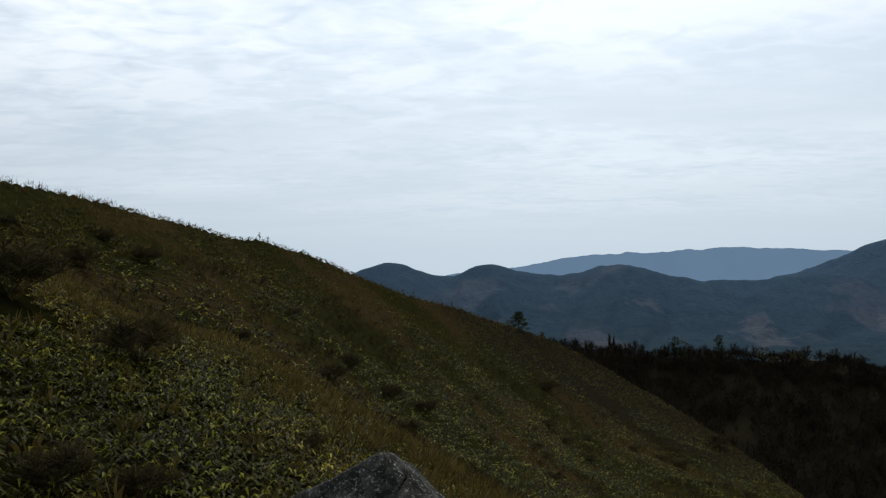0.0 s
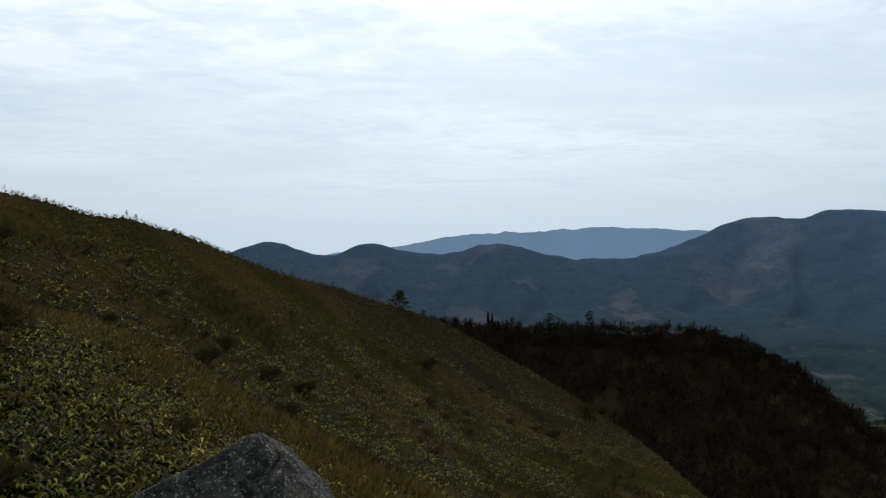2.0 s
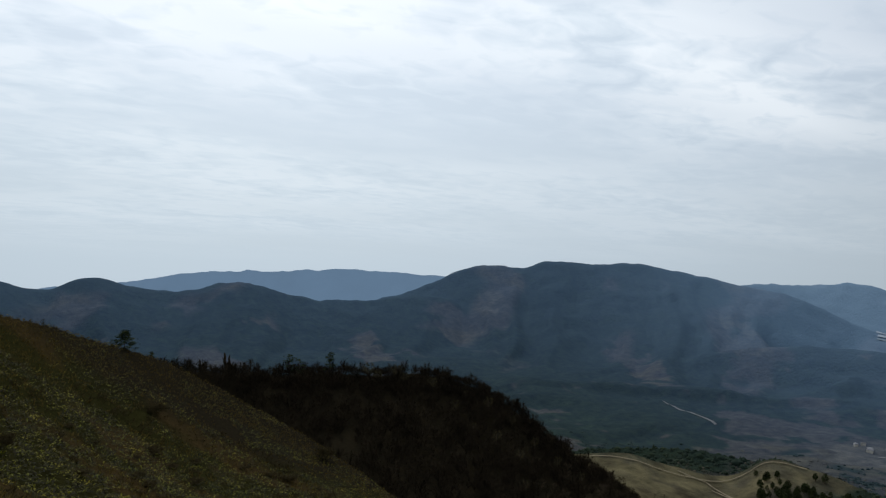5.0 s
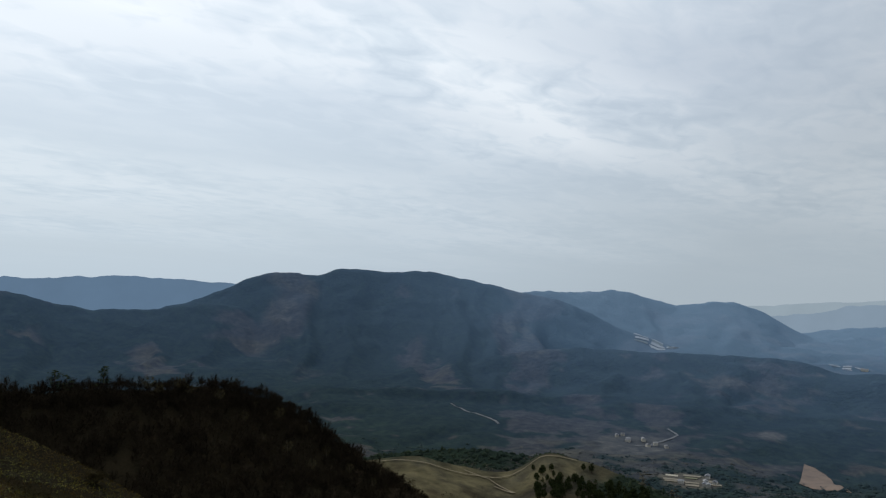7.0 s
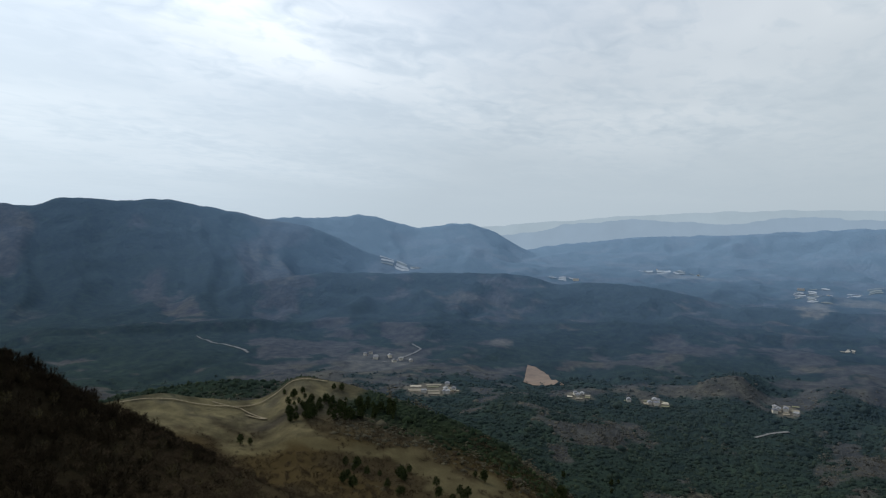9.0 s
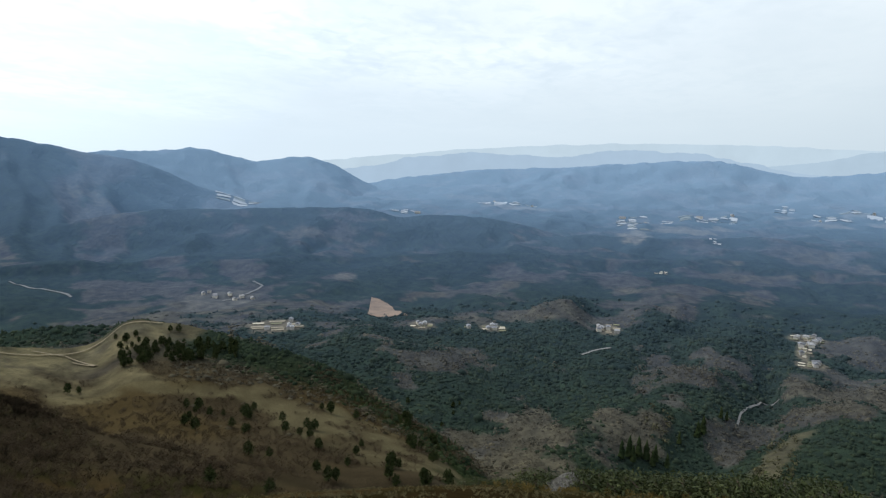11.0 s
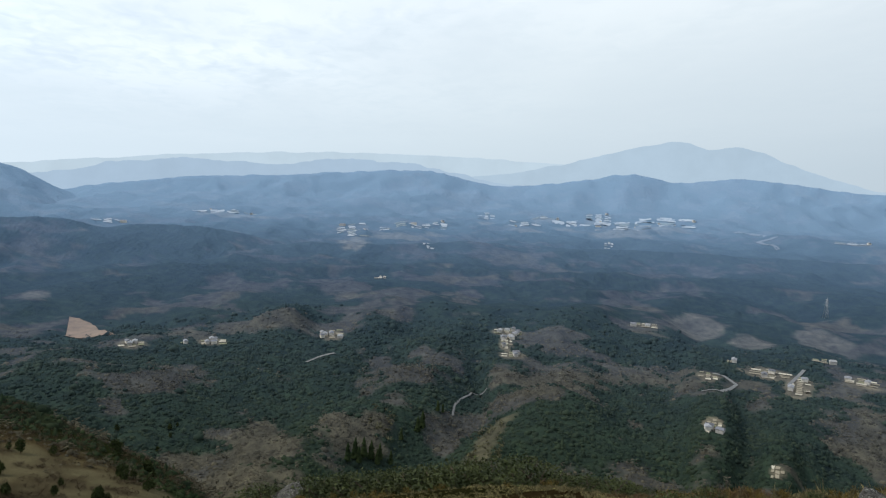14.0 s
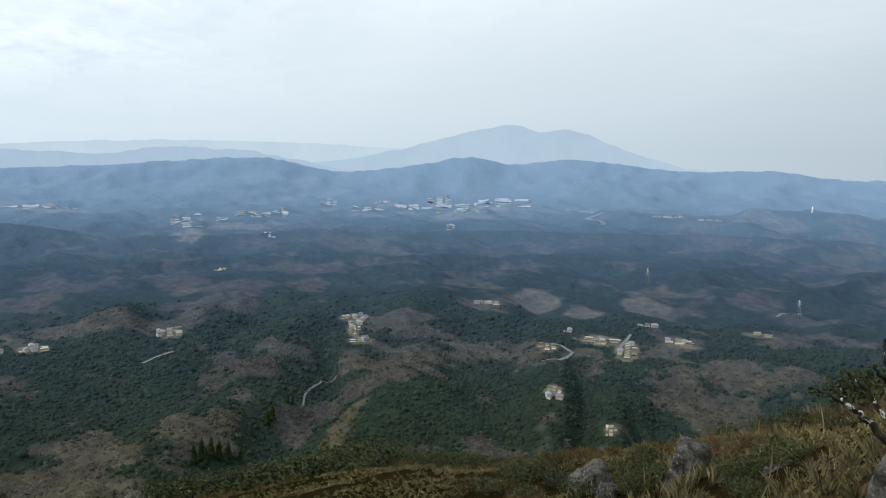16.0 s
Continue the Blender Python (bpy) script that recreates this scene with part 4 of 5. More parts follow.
ok = in_sight(bx, by, height(bx, by), 1.0) & (fbm(bx / 22, by / 22, 221, 2) > 0.48) & (np.hypot(bx, by) < along(np.degrees(np.arctan2(bx, by)), HILL_FAR) * 0.84)
for k, (px, py) in enumerate(zip(bx[ok][:95], by[ok][:95])):
    bush(px, py, rng.uniform(1.4, 3.6), k, squash=0.5)


def tube(path, radii, sides=8):
    """A tapered round limb along a path."""
    v, f = [], []
    path = [Vector(p) for p in path]
    for k, p in enumerate(path):
        d = (path[min(k + 1, len(path) - 1)] - path[max(k - 1, 0)]).normalized()
        side = d.cross(Vector((0.3, 0.2, 1))).normalized()
        other = d.cross(side)
        for j in range(sides):
            a = 2 * math.pi * j / sides
            v.append(p + (side * math.cos(a) + other * math.sin(a)) * radii[k] * (1 + 0.18 * math.sin(3 * j + 2.1 * k)))
    for k in range(len(path) - 1):
        for j in range(sides):
            a, b = k * sides + j, k * sides + (j + 1) % sides
            f.append((a, b, b + sides, a + sides))
    f.append(tuple(range(sides))[::-1] + ())
    n = len(v)
    bm = bmesh.new()
    vs = [bm.verts.new(q) for q in v]
    for q in f:
        bm.faces.new([vs[i] for i in q])
    bm.faces.new([vs[n - sides + j] for j in range(sides)])
    return bm


def part(name, bm, mat, parent, label="", smooth_it=True):
    me = bpy.data.meshes.new(name)
    bmesh.ops.recalc_face_normals(bm, faces=bm.faces)
    bm.to_mesh(me)
    bm.free()
    if smooth_it:
        shade_smooth(me)
    me.materials.append(mat)
    ob = new(name, me)
    ob.parent = parent
    if label:
        ob["label"] = label
    return ob


# ---- stones ----
def held_eye(yaw, pitch):
    return held(yaw, pitch, 0).translation


def ray(a, e, d, eye=None):
    """A place so far off in a direction from where the camera is held."""
    eye = eye or held_eye(-110.8, -8.0)
    return (eye[0] + d * math.sin(radians(a)), eye[1] + d * math.cos(radians(a)), eye[2] + d * math.tan(radians(e)))


def boulder(name, planes, size, m, mat, label, detail=4, seed=0, crack=None, rough=0.05, edge=14):
    """A weathered block: flat faces with worn edges, pitted and cracked."""
    bm = bmesh.new()
    bmesh.ops.create_icosphere(bm, subdivisions=detail, radius=1)
    co = np.array([v.co for v in bm.verts])
    d = co / np.linalg.norm(co, axis=1)[:, None]
    n = np.array([p[:3] for p in planes], float)
    n = n / np.linalg.norm(n, axis=1)[:, None]
    h = np.array([p[3] for p in planes], float)
    q = np.maximum(d @ n.T, 1e-3) / h
    rad = (q ** edge).sum(1) ** (-1 / edge)
    p = d * rad[:, None]
    o = seed * 11.7
    bumps = fbm(p[:, 0] * 2.2 + p[:, 2] + o, p[:, 1] * 2.2 - p[:, 2] * 1.3, seed, 5) - 0.5
    fine = fbm(p[:, 0] * 9 + p[:, 2] * 5 + o, p[:, 1] * 9 - p[:, 2] * 6, seed + 9, 3) - 0.5
    p = p * (1 + rough * 2.2 * bumps + rough * 0.7 * fine)[:, None]
    for (cx, cy, cz, cd, w, deep, x0, x1) in crack or []:
        wob = 0.10 * (fbm(p[:, 0] * 4 + o, p[:, 2] * 4, seed + 3, 3) - 0.5)
        dist = np.abs(p @ np.array([cx, cy, cz]) - cd + wob)
        p = p * (1 - deep * np.exp(-(dist / w) ** 2) * smooth(x0 - 0.1, x0, p[:, 0]) * smooth(x1 + 0.1, x1, p[:, 0]))[:, None]
    for v, c in zip(bm.verts, p * np.array(size)):
        v.co = c
    me = bpy.data.meshes.new(name)
    bm.to_mesh(me)
    bm.free()
    shade_smooth(me)
    me.materials.append(mat)
    ob = new(name, me)
    ob.matrix_world = m
    return tagged(ob, label, "rock", "rocks on the slope")


peak = Vector(ray(-5.25, -16.0, 8.6, held_eye(-4.56, -2.8)))
boulder("boulder", [(-0.25, -0.75, 0.60, 0.60), (-0.38, 0.45, 0.81, 0.643), (0.55, -0.45, 0.70, 0.975), (0.72, 0.05, 0.69, 0.985), (0.30, 0.30, 0.90, 1.02), (-1, 0, 0, 2.5), (1, 0.1, 0, 1.35), (0, 0.95, 0.3, 0.8), (0, 0, -1, 1.3), (-0.75, -0.55, 0.36, 1.5)],
        (1.0, 1.0, 1.0), Matrix.Translation(peak) @ pose(0, 0, 0, 0, 0, 5.4) @ pose(-0.36, 0.1, -0.86), M_ROCK, "large grey boulder with lichen and a deep crack", 7, 4,
        [(-0.42, 0, 0.91, 0.396, 0.016, 0.09, 0.33, 2.0), (0.953, 0, -0.303, 0.14, 0.015, 0.08, -0.5, 0.34)], 0.04, 30)
BLOCK = [(0, 0, 1, 0.9), (0, -1, 0.15, 0.8), (1, 0, 0.1, 0.8), (-1, 0.1, 0.1, 0.75), (0, 1, 0.1, 0.8), (0, 0, -1, 0.9), (0.7, -0.5, 0.6, 1.0), (-0.6, -0.4, 0.7, 1.0)]


LEANING = [(0.25, 0.1, 1, 0.9), (0.1, -1, 0.2, 0.8), (1, 0, -0.25, 0.75), (-1, 0.1, 0.22, 0.7), (0, 1, 0.1, 0.8), (0, 0, -1, 1.0), (0.7, -0.5, 0.6, 0.95), (-0.5, -0.5, 0.75, 1.0)]
WEDGE = [(-0.55, 0, 0.85, 0.6), (0.35, -0.1, 0.93, 0.85), (0.1, -1, 0.3, 0.8), (1, 0, 0.3, 0.9), (-1, 0.1, 0.1, 1.2), (0, 1, 0.1, 0.8), (0, 0, -1, 1.0)]


def stone(a, e_top, wide, tall, seed, label, mat=M_STONE, far=None, planes=BLOCK, name="rock"):
    """A stone whose top shows at a direction from the eye."""
    eye = held_eye(-110.8 if a > 100 else -max(a - 8, 80), -8.0)
    px, py, top = ray(a, e_top, far, eye)
    pz = ground_at(px, py)
    half = max((top - pz) * 0.5 + 0.15, tall * 0.5)
    return boulder(name, planes, (wide * 0.62, wide * 0.6, half * 1.05), pose(px, py, top - half * 0.95, 0, 0, -a + 31 * seed % 40 - 20), mat, label, 5, seed, None, 0.11, 11)


stone(130.7, -21.3, 0.92, 1.0, 3, "upright grey rock beside dwarf pines", far=19.5, planes=LEANING)
stone(123.5, -23.5, 0.95, 0.6, 5, "low grey rock among dry stalks", far=22.5, planes=WEDGE)
stone(124.6, -25.1, 0.6, 0.4, 6, "small dark rock in the grass", M_ROCK, far=20.0)
stone(137.2, -21.6, 0.45, 0.4, 7, "grey rock half hidden by shrubs", far=16.5, planes=WEDGE)
stone(144.8, -19.3, 0.66, 0.9, 8, "grey rock with white lichen patches", far=10.5)
stone(87.4, -25.0, 2.5, 1.8, 9, "grey outcrop on the slope's brow", far=62.0, planes=WEDGE)


# ---- the brow of the slope below, and the foreground at its end ----
def sector(n, az0, az1, near_share, far_share):
    az = rng.uniform(az0, az1, n)
    reach = along(az, NEAR_REACH)
    r = reach * np.sqrt(rng.uniform(near_share**2, far_share**2, n))
    return polar(az, r)


PINES = [(134.2, 17.6, 0.8), (135.2, 17.0, 0.75), (134.6, 15.4, 0.6), (127.6, 21, 1.1), (128.6, 20, 0.9), (126.2, 24, 1.0), (134.6, 16.4, 0.7), (135.6, 14.6, 0.6), (134.0, 13.6, 0.6),
         (141.6, 24, 1.8), (142.8, 25, 2.0), (143.8, 25, 2.0), (122.0, 24, 1.0), (119.5, 27, 1.1), (117.4, 29, 1.1), (127.4, 15.0, 0.6)]
PINES = [(*ray(a, 0, far)[:2], s) for a, far, s in PINES]
for k in range(40):
    px, py = sector(1, 113, 140, 0.55, 1.04)
    a = math.degrees(math.atan2(px[0], py[0]))
    if not (128.6 < a < 132.2 or 122.2 < a < 125.6):
        PINES.append((px[0], py[0], rng.uniform(0.5, 1.0)))
for k in range(84):
    a = 79 + 36 * ((k * 0.618) % 1.0)
    if 85.8 < a < 88.6 or 103.5 < a < 105.5:
        continue
    px, py = polar(a, float(along(np.array([a]), NEAR_REACH)[0]) * (0.95 + 0.10 * ((k * 0.377) % 1.0)))
    PINES.append((px, py, (2.0 + 1.5 * ((k * 0.731) % 1.0)) * (0.5 if a > 107 or a < 84 else 1.0)))


def off_pines(x, y):
    """Keeps grass off the pines and their camera side, so that they show."""
    free = np.ones(len(x), bool)
    for px, py, s in PINES:
        free &= np.hypot(x - px * 0.975, y - py * 0.975) > 0.95 * s
    return free


x, y = sector(19000, 94, 152, 0.30, 1.10)
keep = (fbm(x / 4, y / 4, 301, 3) < 0.55) & off_pines(x, y)
x, y = x[keep], y[keep]
scatter("foreground_bamboo_grass", leaf_sprig(8, 0.085, 0.010, 0.08), x, y, rng.uniform(0.7, 1.4, len(x)), M_SASA_PALE, "yellow-green bamboo grass round the rocks", "bamboo grass")
x, y = sector(8000, 50, 152, 0.36, 1.12)
az = np.degrees(np.arctan2(x, y))
keep = rng.random(len(x)) < np.clip(0.18 + 0.7 * smooth(132, 140, az) * smooth(0.6, 0.8, np.hypot(x, y) / along(az, NEAR_REACH)) + 1.2 * smooth(0.5, 0.62, fbm(x / 7, y / 7, 303, 3)), 0, 1)
keep &= off_pines(x, y)
x, y = x[keep], y[keep]
scatter("foreground_dry_grass", grass_tuft(14, 0.22, 0.18, 0.0034), x, y, rng.uniform(0.7, 1.5, len(x)), M_STRAW, "yellow-tan dry grass on the slope's brow", "grass")

dwarf_kinds = []


def dwarf_pine(x, y, size, k, squash=0.8):
    """A low pine: short forked stems under tufts of needles."""
    m = pose(x, y, ground_at(x, y) - 0.05 * size, 0, 0, 61 * k)
    if len(dwarf_kinds) < 3:
        root = tagged(new("dwarf_pine"), "low dark-green dwarf pine bush on the brow", "bush", "dwarf pines on the brow")
        v, f = clump_crown(900, 1.0, 0.78, 0.036)
        crown = new("crown", mesh_from("crown", v * np.array([1, 1, 0.9]) - np.array([0, 0, 0.10]), f, M_DWARF))
        crown.parent = root
        for j in range(3):
            t = 2.1 * j + k
            part("stem", tube([(0, 0, -0.15), (0.16 * math.cos(t), 0.16 * math.sin(t), 0.28), (0.42 * math.cos(t), 0.42 * math.sin(t), 0.58)], [0.05, 0.035, 0.012], 6), M_BARK, root)
        dwarf_kinds.append(root)
        root.matrix_world = m
        root.scale = (size, size, size * squash)
        return root
    ob = copy_thing(dwarf_kinds[k % 3], m)
    ob.scale = (size, size, size * squash)
    return ob


for k, (px, py, s) in enumerate(PINES):
    dwarf_pine(px, py, s, k, 0.85)
x, y = sector(260, 80, 140, 0.7, 1.0)
keep = (fbm(x / 6, y / 6, 307, 2) > 0.5) & off_pines(x, y)
x, y = x[keep], y[keep]
scatter("brown_shrubs", twig_bush(14, 16, 1.0, 0.8, 0.012), x, y, rng.uniform(0.3, 0.7, len(x)), M_DRY, "low red-brown leafless shrubs on the brow", "scrub", lean=0.1)
x, y = sector(420, 112, 149, 0.42, 1.02)
keep = (fbm(x / 4, y / 4, 313, 3) > 0.50) & off_pines(x, y)
x, y = x[keep], y[keep]
scatter("russet_shrubs", twig_bush(18, 20, 1.0, 0.7, 0.006), x, y, rng.uniform(0.25, 0.6, len(x)), M_RUSSET, "fine russet leafless shrubs among the dry grass", "scrub", lean=0.1)
sparse = [mesh_from("twigs", *twig_bush(6, 4, 1.0, 0.3, 0.006), M_TWIG) for _ in range(3)]
for k, (a, far, sz) in enumerate([(140.2, 11, 0.9), (139.0, 12, 1.1), (141.4, 10.5, 1.0), (138.2, 13, 0.9), (139.8, 9.5, 0.7), (124.2, 21, 0.8), (126.6, 20, 0.8), (137.9, 10.5, 0.8), (141.0, 13, 1.0), (140.6, 9.0, 0.9), (138.8, 9.6, 0.8), (141.8, 12, 1.1), (136.8, 12, 0.8), (139.4, 14, 1.1), (125.4, 20, 0.9), (128.0, 18, 0.8), (121.2, 22, 0.8)]):
    px, py, pz = ray(a, 0, far)
    ob = new("bush", sparse[k % 3])
    ob.matrix_world = pose(px, py, ground_at(px, py) - 0.03, 0, 0, 40 * k) @ Matrix.Scale(sz, 4)
    tagged(ob, "thin leafless twigs among the dry grass", "bush", "bare twigs on the brow")
x, y = sector(1500, 126, 150, 0.35, 1.0)
keep = off_pines(x, y) & (fbm(x / 3, y / 3, 309, 3) > 0.45)
x, y = x[keep], y[keep]
scatter("tall_dry_grass", grass_tuft(16, 0.42, 0.22, 0.0018), x, y, rng.uniform(0.6, 1.3, len(x)), M_STRAW, "tall tan dry grass among rocks and dwarf pines", "grass")
x, y = sector(160, 120, 146, 0.4, 0.95)
scatter("pale_stalks", grass_tuft(2, 1.0, 0.12, 0.009), x, y, rng.uniform(0.5, 1.1, len(x)), M_STRAW, "thin pale dead stalks among the rocks", "grass")


# ---- the dead branch ----
def wobbly(path, seed, amount, n=4):
    """More points along a path, with knots and kinks."""
    r2 = random.Random(seed)
    out = []
    for p, q in zip(path, path[1:]):
        for k in range(n):
            t = k / n
            out.append(tuple(p[i] + (q[i] - p[i]) * t + (r2.uniform(-amount, amount) if k else 0) for i in range(3)))
    return out + [path[-1]]


snag_x, snag_y, _ = ray(147.5, 0, 6.2)
dead = tagged(new("dead_shrub"), "dead gnarled shrub with lichen-spotted branches", "shrub")
dead.location = (snag_x, snag_y, ground_at(snag_x, snag_y))
base = Vector(dead.location)
foot = (snag_x, snag_y, base.z - 0.05)
fork = ray(145.6, -20.6, 6.2)


def limb(name, path, r0, r1, seed):
    pts = [Vector(p) - base for p in wobbly(path, seed, 0.016)]
    n = len(pts)
    return part(name, tube(pts, [r0 + (r1 - r0) * k / (n - 1) for k in range(n)]), M_DEAD, dead)


limb("trunk", [foot, fork], 0.075, 0.05, 1)
limb("branch", [fork, ray(143.4, -18.8, 6.1), ray(141.8, -17.4, 6.0), ray(140.5, -16.8, 5.9), ray(138.9, -16.2, 5.8)], 0.036, 0.007, 2)
limb("branch", [fork, ray(144.2, -18.2, 6.3), ray(143.2, -17.3, 6.3), ray(141.7, -15.6, 6.25), ray(140.7, -14.9, 6.2)], 0.030, 0.008, 3)
limb("branch", [ray(144.2, -18.2, 6.3), ray(143.5, -15.6, 6.4), ray(143.0, -13.4, 6.4), ray(142.8, -12.3, 6.4)], 0.028, 0.009, 4)
limb("twig", [ray(143.4, -15.3, 6.3), ray(142.9, -14.8, 6.25), ray(142.2, -14.2, 6.2)], 0.018, 0.007, 5)
limb("twig", [ray(140.8, -16.9, 5.95), ray(140.5, -16.2, 5.95), ray(140.4, -15.6, 5.9)], 0.011, 0.004, 6)


# ---- trees of the knoll and the ridge ----
x, y = ring_points(7000, 1, 64, 175, 372)
az, r = np.degrees(np.arctan2(x, y)), np.hypot(x, y)
z = height(x, y)
keep = in_sight(x, y, z, 9.0) & (r > np.where(az < 34, along(az, HILL_FAR) + 22, 190)) & (rng.random(len(x)) < np.where(az > 50, 0.35, 0.75))
x, y = x[keep][:2300], y[keep][:2300]
KNOLL_TREES = twig_bush(10, 16, 1.0, 0.42, 0.009)
tall = rng.uniform(4.6, 7.8, len(x))
flank = np.degrees(np.arctan2(x, y)) + 3 * rng.normal(size=len(x)) > 40
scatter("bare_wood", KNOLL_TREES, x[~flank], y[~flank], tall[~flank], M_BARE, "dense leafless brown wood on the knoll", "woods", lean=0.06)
# the same wood in a lighter colour: the flank's stronger light is painted in
scatter("young_wood", twig_bush(9, 11, 1.0, 0.55, 0.011), x[flank], y[flank], tall[flank] * 0.66, M_SCRUB, "grey-brown leafless trees on the knoll's flank, in a lit tone", "woods", lean=0.06)
az = rng.uniform(3, 47, 900)
x, y = polar(az, along(az, KNOLL_FAR) + rng.uniform(-16, 4, len(az)))
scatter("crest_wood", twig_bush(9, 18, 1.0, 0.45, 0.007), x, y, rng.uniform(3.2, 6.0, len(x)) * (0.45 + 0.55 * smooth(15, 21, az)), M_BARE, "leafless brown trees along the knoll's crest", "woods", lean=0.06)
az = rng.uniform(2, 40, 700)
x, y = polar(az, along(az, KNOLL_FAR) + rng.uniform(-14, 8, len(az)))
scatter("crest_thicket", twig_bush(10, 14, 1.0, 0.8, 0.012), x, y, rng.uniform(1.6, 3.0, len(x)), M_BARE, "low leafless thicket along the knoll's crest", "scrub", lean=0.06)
x, y = ring_points(900, 1, 60, 175, 372)
az, r = np.degrees(np.arctan2(x, y)), np.hypot(x, y)
keep = in_sight(x, y, height(x, y), 4.0) & (r > np.where(az < 34, along(az, HILL_FAR) + 22, 185))
x, y = x[keep], y[keep]
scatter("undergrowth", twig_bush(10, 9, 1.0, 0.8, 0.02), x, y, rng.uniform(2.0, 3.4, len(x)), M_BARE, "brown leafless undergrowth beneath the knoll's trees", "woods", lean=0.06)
x, y = ring_points(8000, 42, 86, 195, 600)
az, r = np.degrees(np.arctan2(x, y)), np.hypot(x, y)
keep = in_sight(x, y, height(x, y), 2.0) & (rng.random(len(x)) > 1.3 * meadow_share(x, y)) & (fbm(x / 40, y / 40, 331, 3) > 0.38)
x, y = x[keep], y[keep]
scatter("spur_scrub", twig_bush(9, 8, 1.0, 0.8, 0.02), x, y, rng.uniform(1.4, 3.2, len(x)), M_SCRUB, "brown leafless scrub on the open spur", "scrub", lean=0.06)


def branch_pads(n, tall, lean_x=0.0, flat=0.35, spread=0.52, bottom=0.08):
    """The crown of a weathered pine: flat pads of needles round the trunk."""
    v, f = [], []
    for k in range(n):
        h = bottom + (1 - bottom) * (k + rng.uniform(0, 1)) / n
        out = spread * (1.05 - h) ** 0.7 * rng.uniform(0.2, 1.0)
        a = rng.uniform(0, 2 * math.pi)
        c = np.array([math.cos(a) * out + lean_x * h, math.sin(a) * out, h])
        for _ in range(26):
            i = len(v)
            o = c + rng.normal(0, 1, 3) * np.array([0.075, 0.075, 0.025])
            for _ in range(3):
                v.append((o + rng.normal(0, 1, 3) * np.array([0.045, 0.045, 0.022])) * tall)
            f.append((i, i + 1, i + 2))
    return np.array(v), np.array(f)


def pine_tree(x, y, tall, pads, lean, label, z=None, name="pine_tree", group="pines", spread=0.52):
    root = tagged(new(name), label, "tree", group)
    root.location = (x, y, (ground_at(x, y) if z is None else z) - 0.1)
    part("trunk", tube([(0, 0, -0.3), (lean * tall * 0.3, 0, tall * 0.4), (lean * tall * 0.9, 0, tall * 0.95)], [tall * 0.028, tall * 0.02, tall * 0.005], 6), M_BARK, root)
    crown = new("crown", mesh_from("crown", *branch_pads(pads, tall, lean, spread=spread), M_PINE))
    crown.parent = root
    return root


def on_line(a, far):
    px, py = polar(a, far)
    return px, py


px, py = on_line(5.75, 206)
pine_tree(px, py, 4.8, 60, 0.03, "dark ragged pine on the hill's crest", spread=0.78)
px, py = on_line(7.6, 216)
pine_tree(px, py, 3.2, 26, -0.05, "small wind-bent pine on the hill's crest")
for a, far, tall in ((4.9, 200, 1.8), (0.6, 180, 1.5), (-2.4, 166, 1.4), (-3.2, 164, 1.3), (-14, 118, 1.3), (-13.4, 120, 1.2)):
    px, py = on_line(a, far)
    pine_tree(px, py, tall, 9, 0.0, "low dark pine scrub on the crest")
px, py = on_line(17.4, 366)
pine_tree(px, py, 9.0, 18, 0.05, "dark pine above the leafless wood")
px, py = on_line(18.2, 366)
pine_tree(px, py, 7.4, 12, -0.06, "slanting dark pine above the leafless wood")
px, py = on_line(20.5, 368)
pine_tree(px, py, 10.0, 16, 0.0, "dark pine above the leafless wood")

px, py = on_line(12.8, 356)
snag = tagged(new("dead_tree"), "bare dead tree with two broken stems", "tree")
snag.location = (px, py, ground_at(px, py) + 0.2)
snag.scale = (1.3, 1.3, 1.5)
part("trunk", tube([(0, 0, -0.3), (0.1, 0, 2.0), (-0.1, 0, 3.2)], [0.7, 0.64, 0.54]), M_BARE, snag)
part("stem", tube([(-0.1, 0, 3.0), (-0.75, 0, 4.2), (-0.6, 0, 5.8), (-0.85, 0, 7.0)], [0.54, 0.54, 0.4, 0.2]), M_BARE, snag)
part("stem", tube([(-0.1, 0, 2.8), (1.0, 0, 3.9), (0.8, 0, 5.2), (1.15, 0, 6.3)], [0.5, 0.46, 0.34, 0.16]), M_BARE, snag)
part("stub", tube([(-0.65, 0, 4.6), (-1.3, 0.1, 5.0), (-1.5, 0.1, 5.5)], [0.22, 0.16, 0.07], 6), M_BARE, snag)

fresh = clump_crown(260, 1.0, 0.42, 0.036)
for a, far, tall in [(23.4, 366, 8.5), (24.1, 362, 7.0), (25.6, 364, 8.0), (26.2, 360, 6.4), (28.4, 355, 6.5), (30.2, 340, 6.0)] + [(31 + 20 * ((k * 0.618) % 1.0), 352 - 70 * ((k * 0.414) % 1.0), 4.4 + 2.4 * ((k * 0.77) % 1.0)) for k in range(26)]:
    px, py = on_line(a, far)
    root = tagged(new("budding_tree"), "tree with yellow-green budding leaves in the wood", "tree", "budding trees")
    root.location = (px, py, ground_at(px, py) - 0.1)
    part("trunk", tube([(0, 0, -0.3), (0, 0, tall * 0.5), (0.1, 0, tall * 0.8)], [0.16, 0.11, 0.03], 6), M_BARK, root)
    crown = new("crown", mesh_from("crown", fresh[0] * tall, fresh[1], M_BUD))
    crown.parent = root


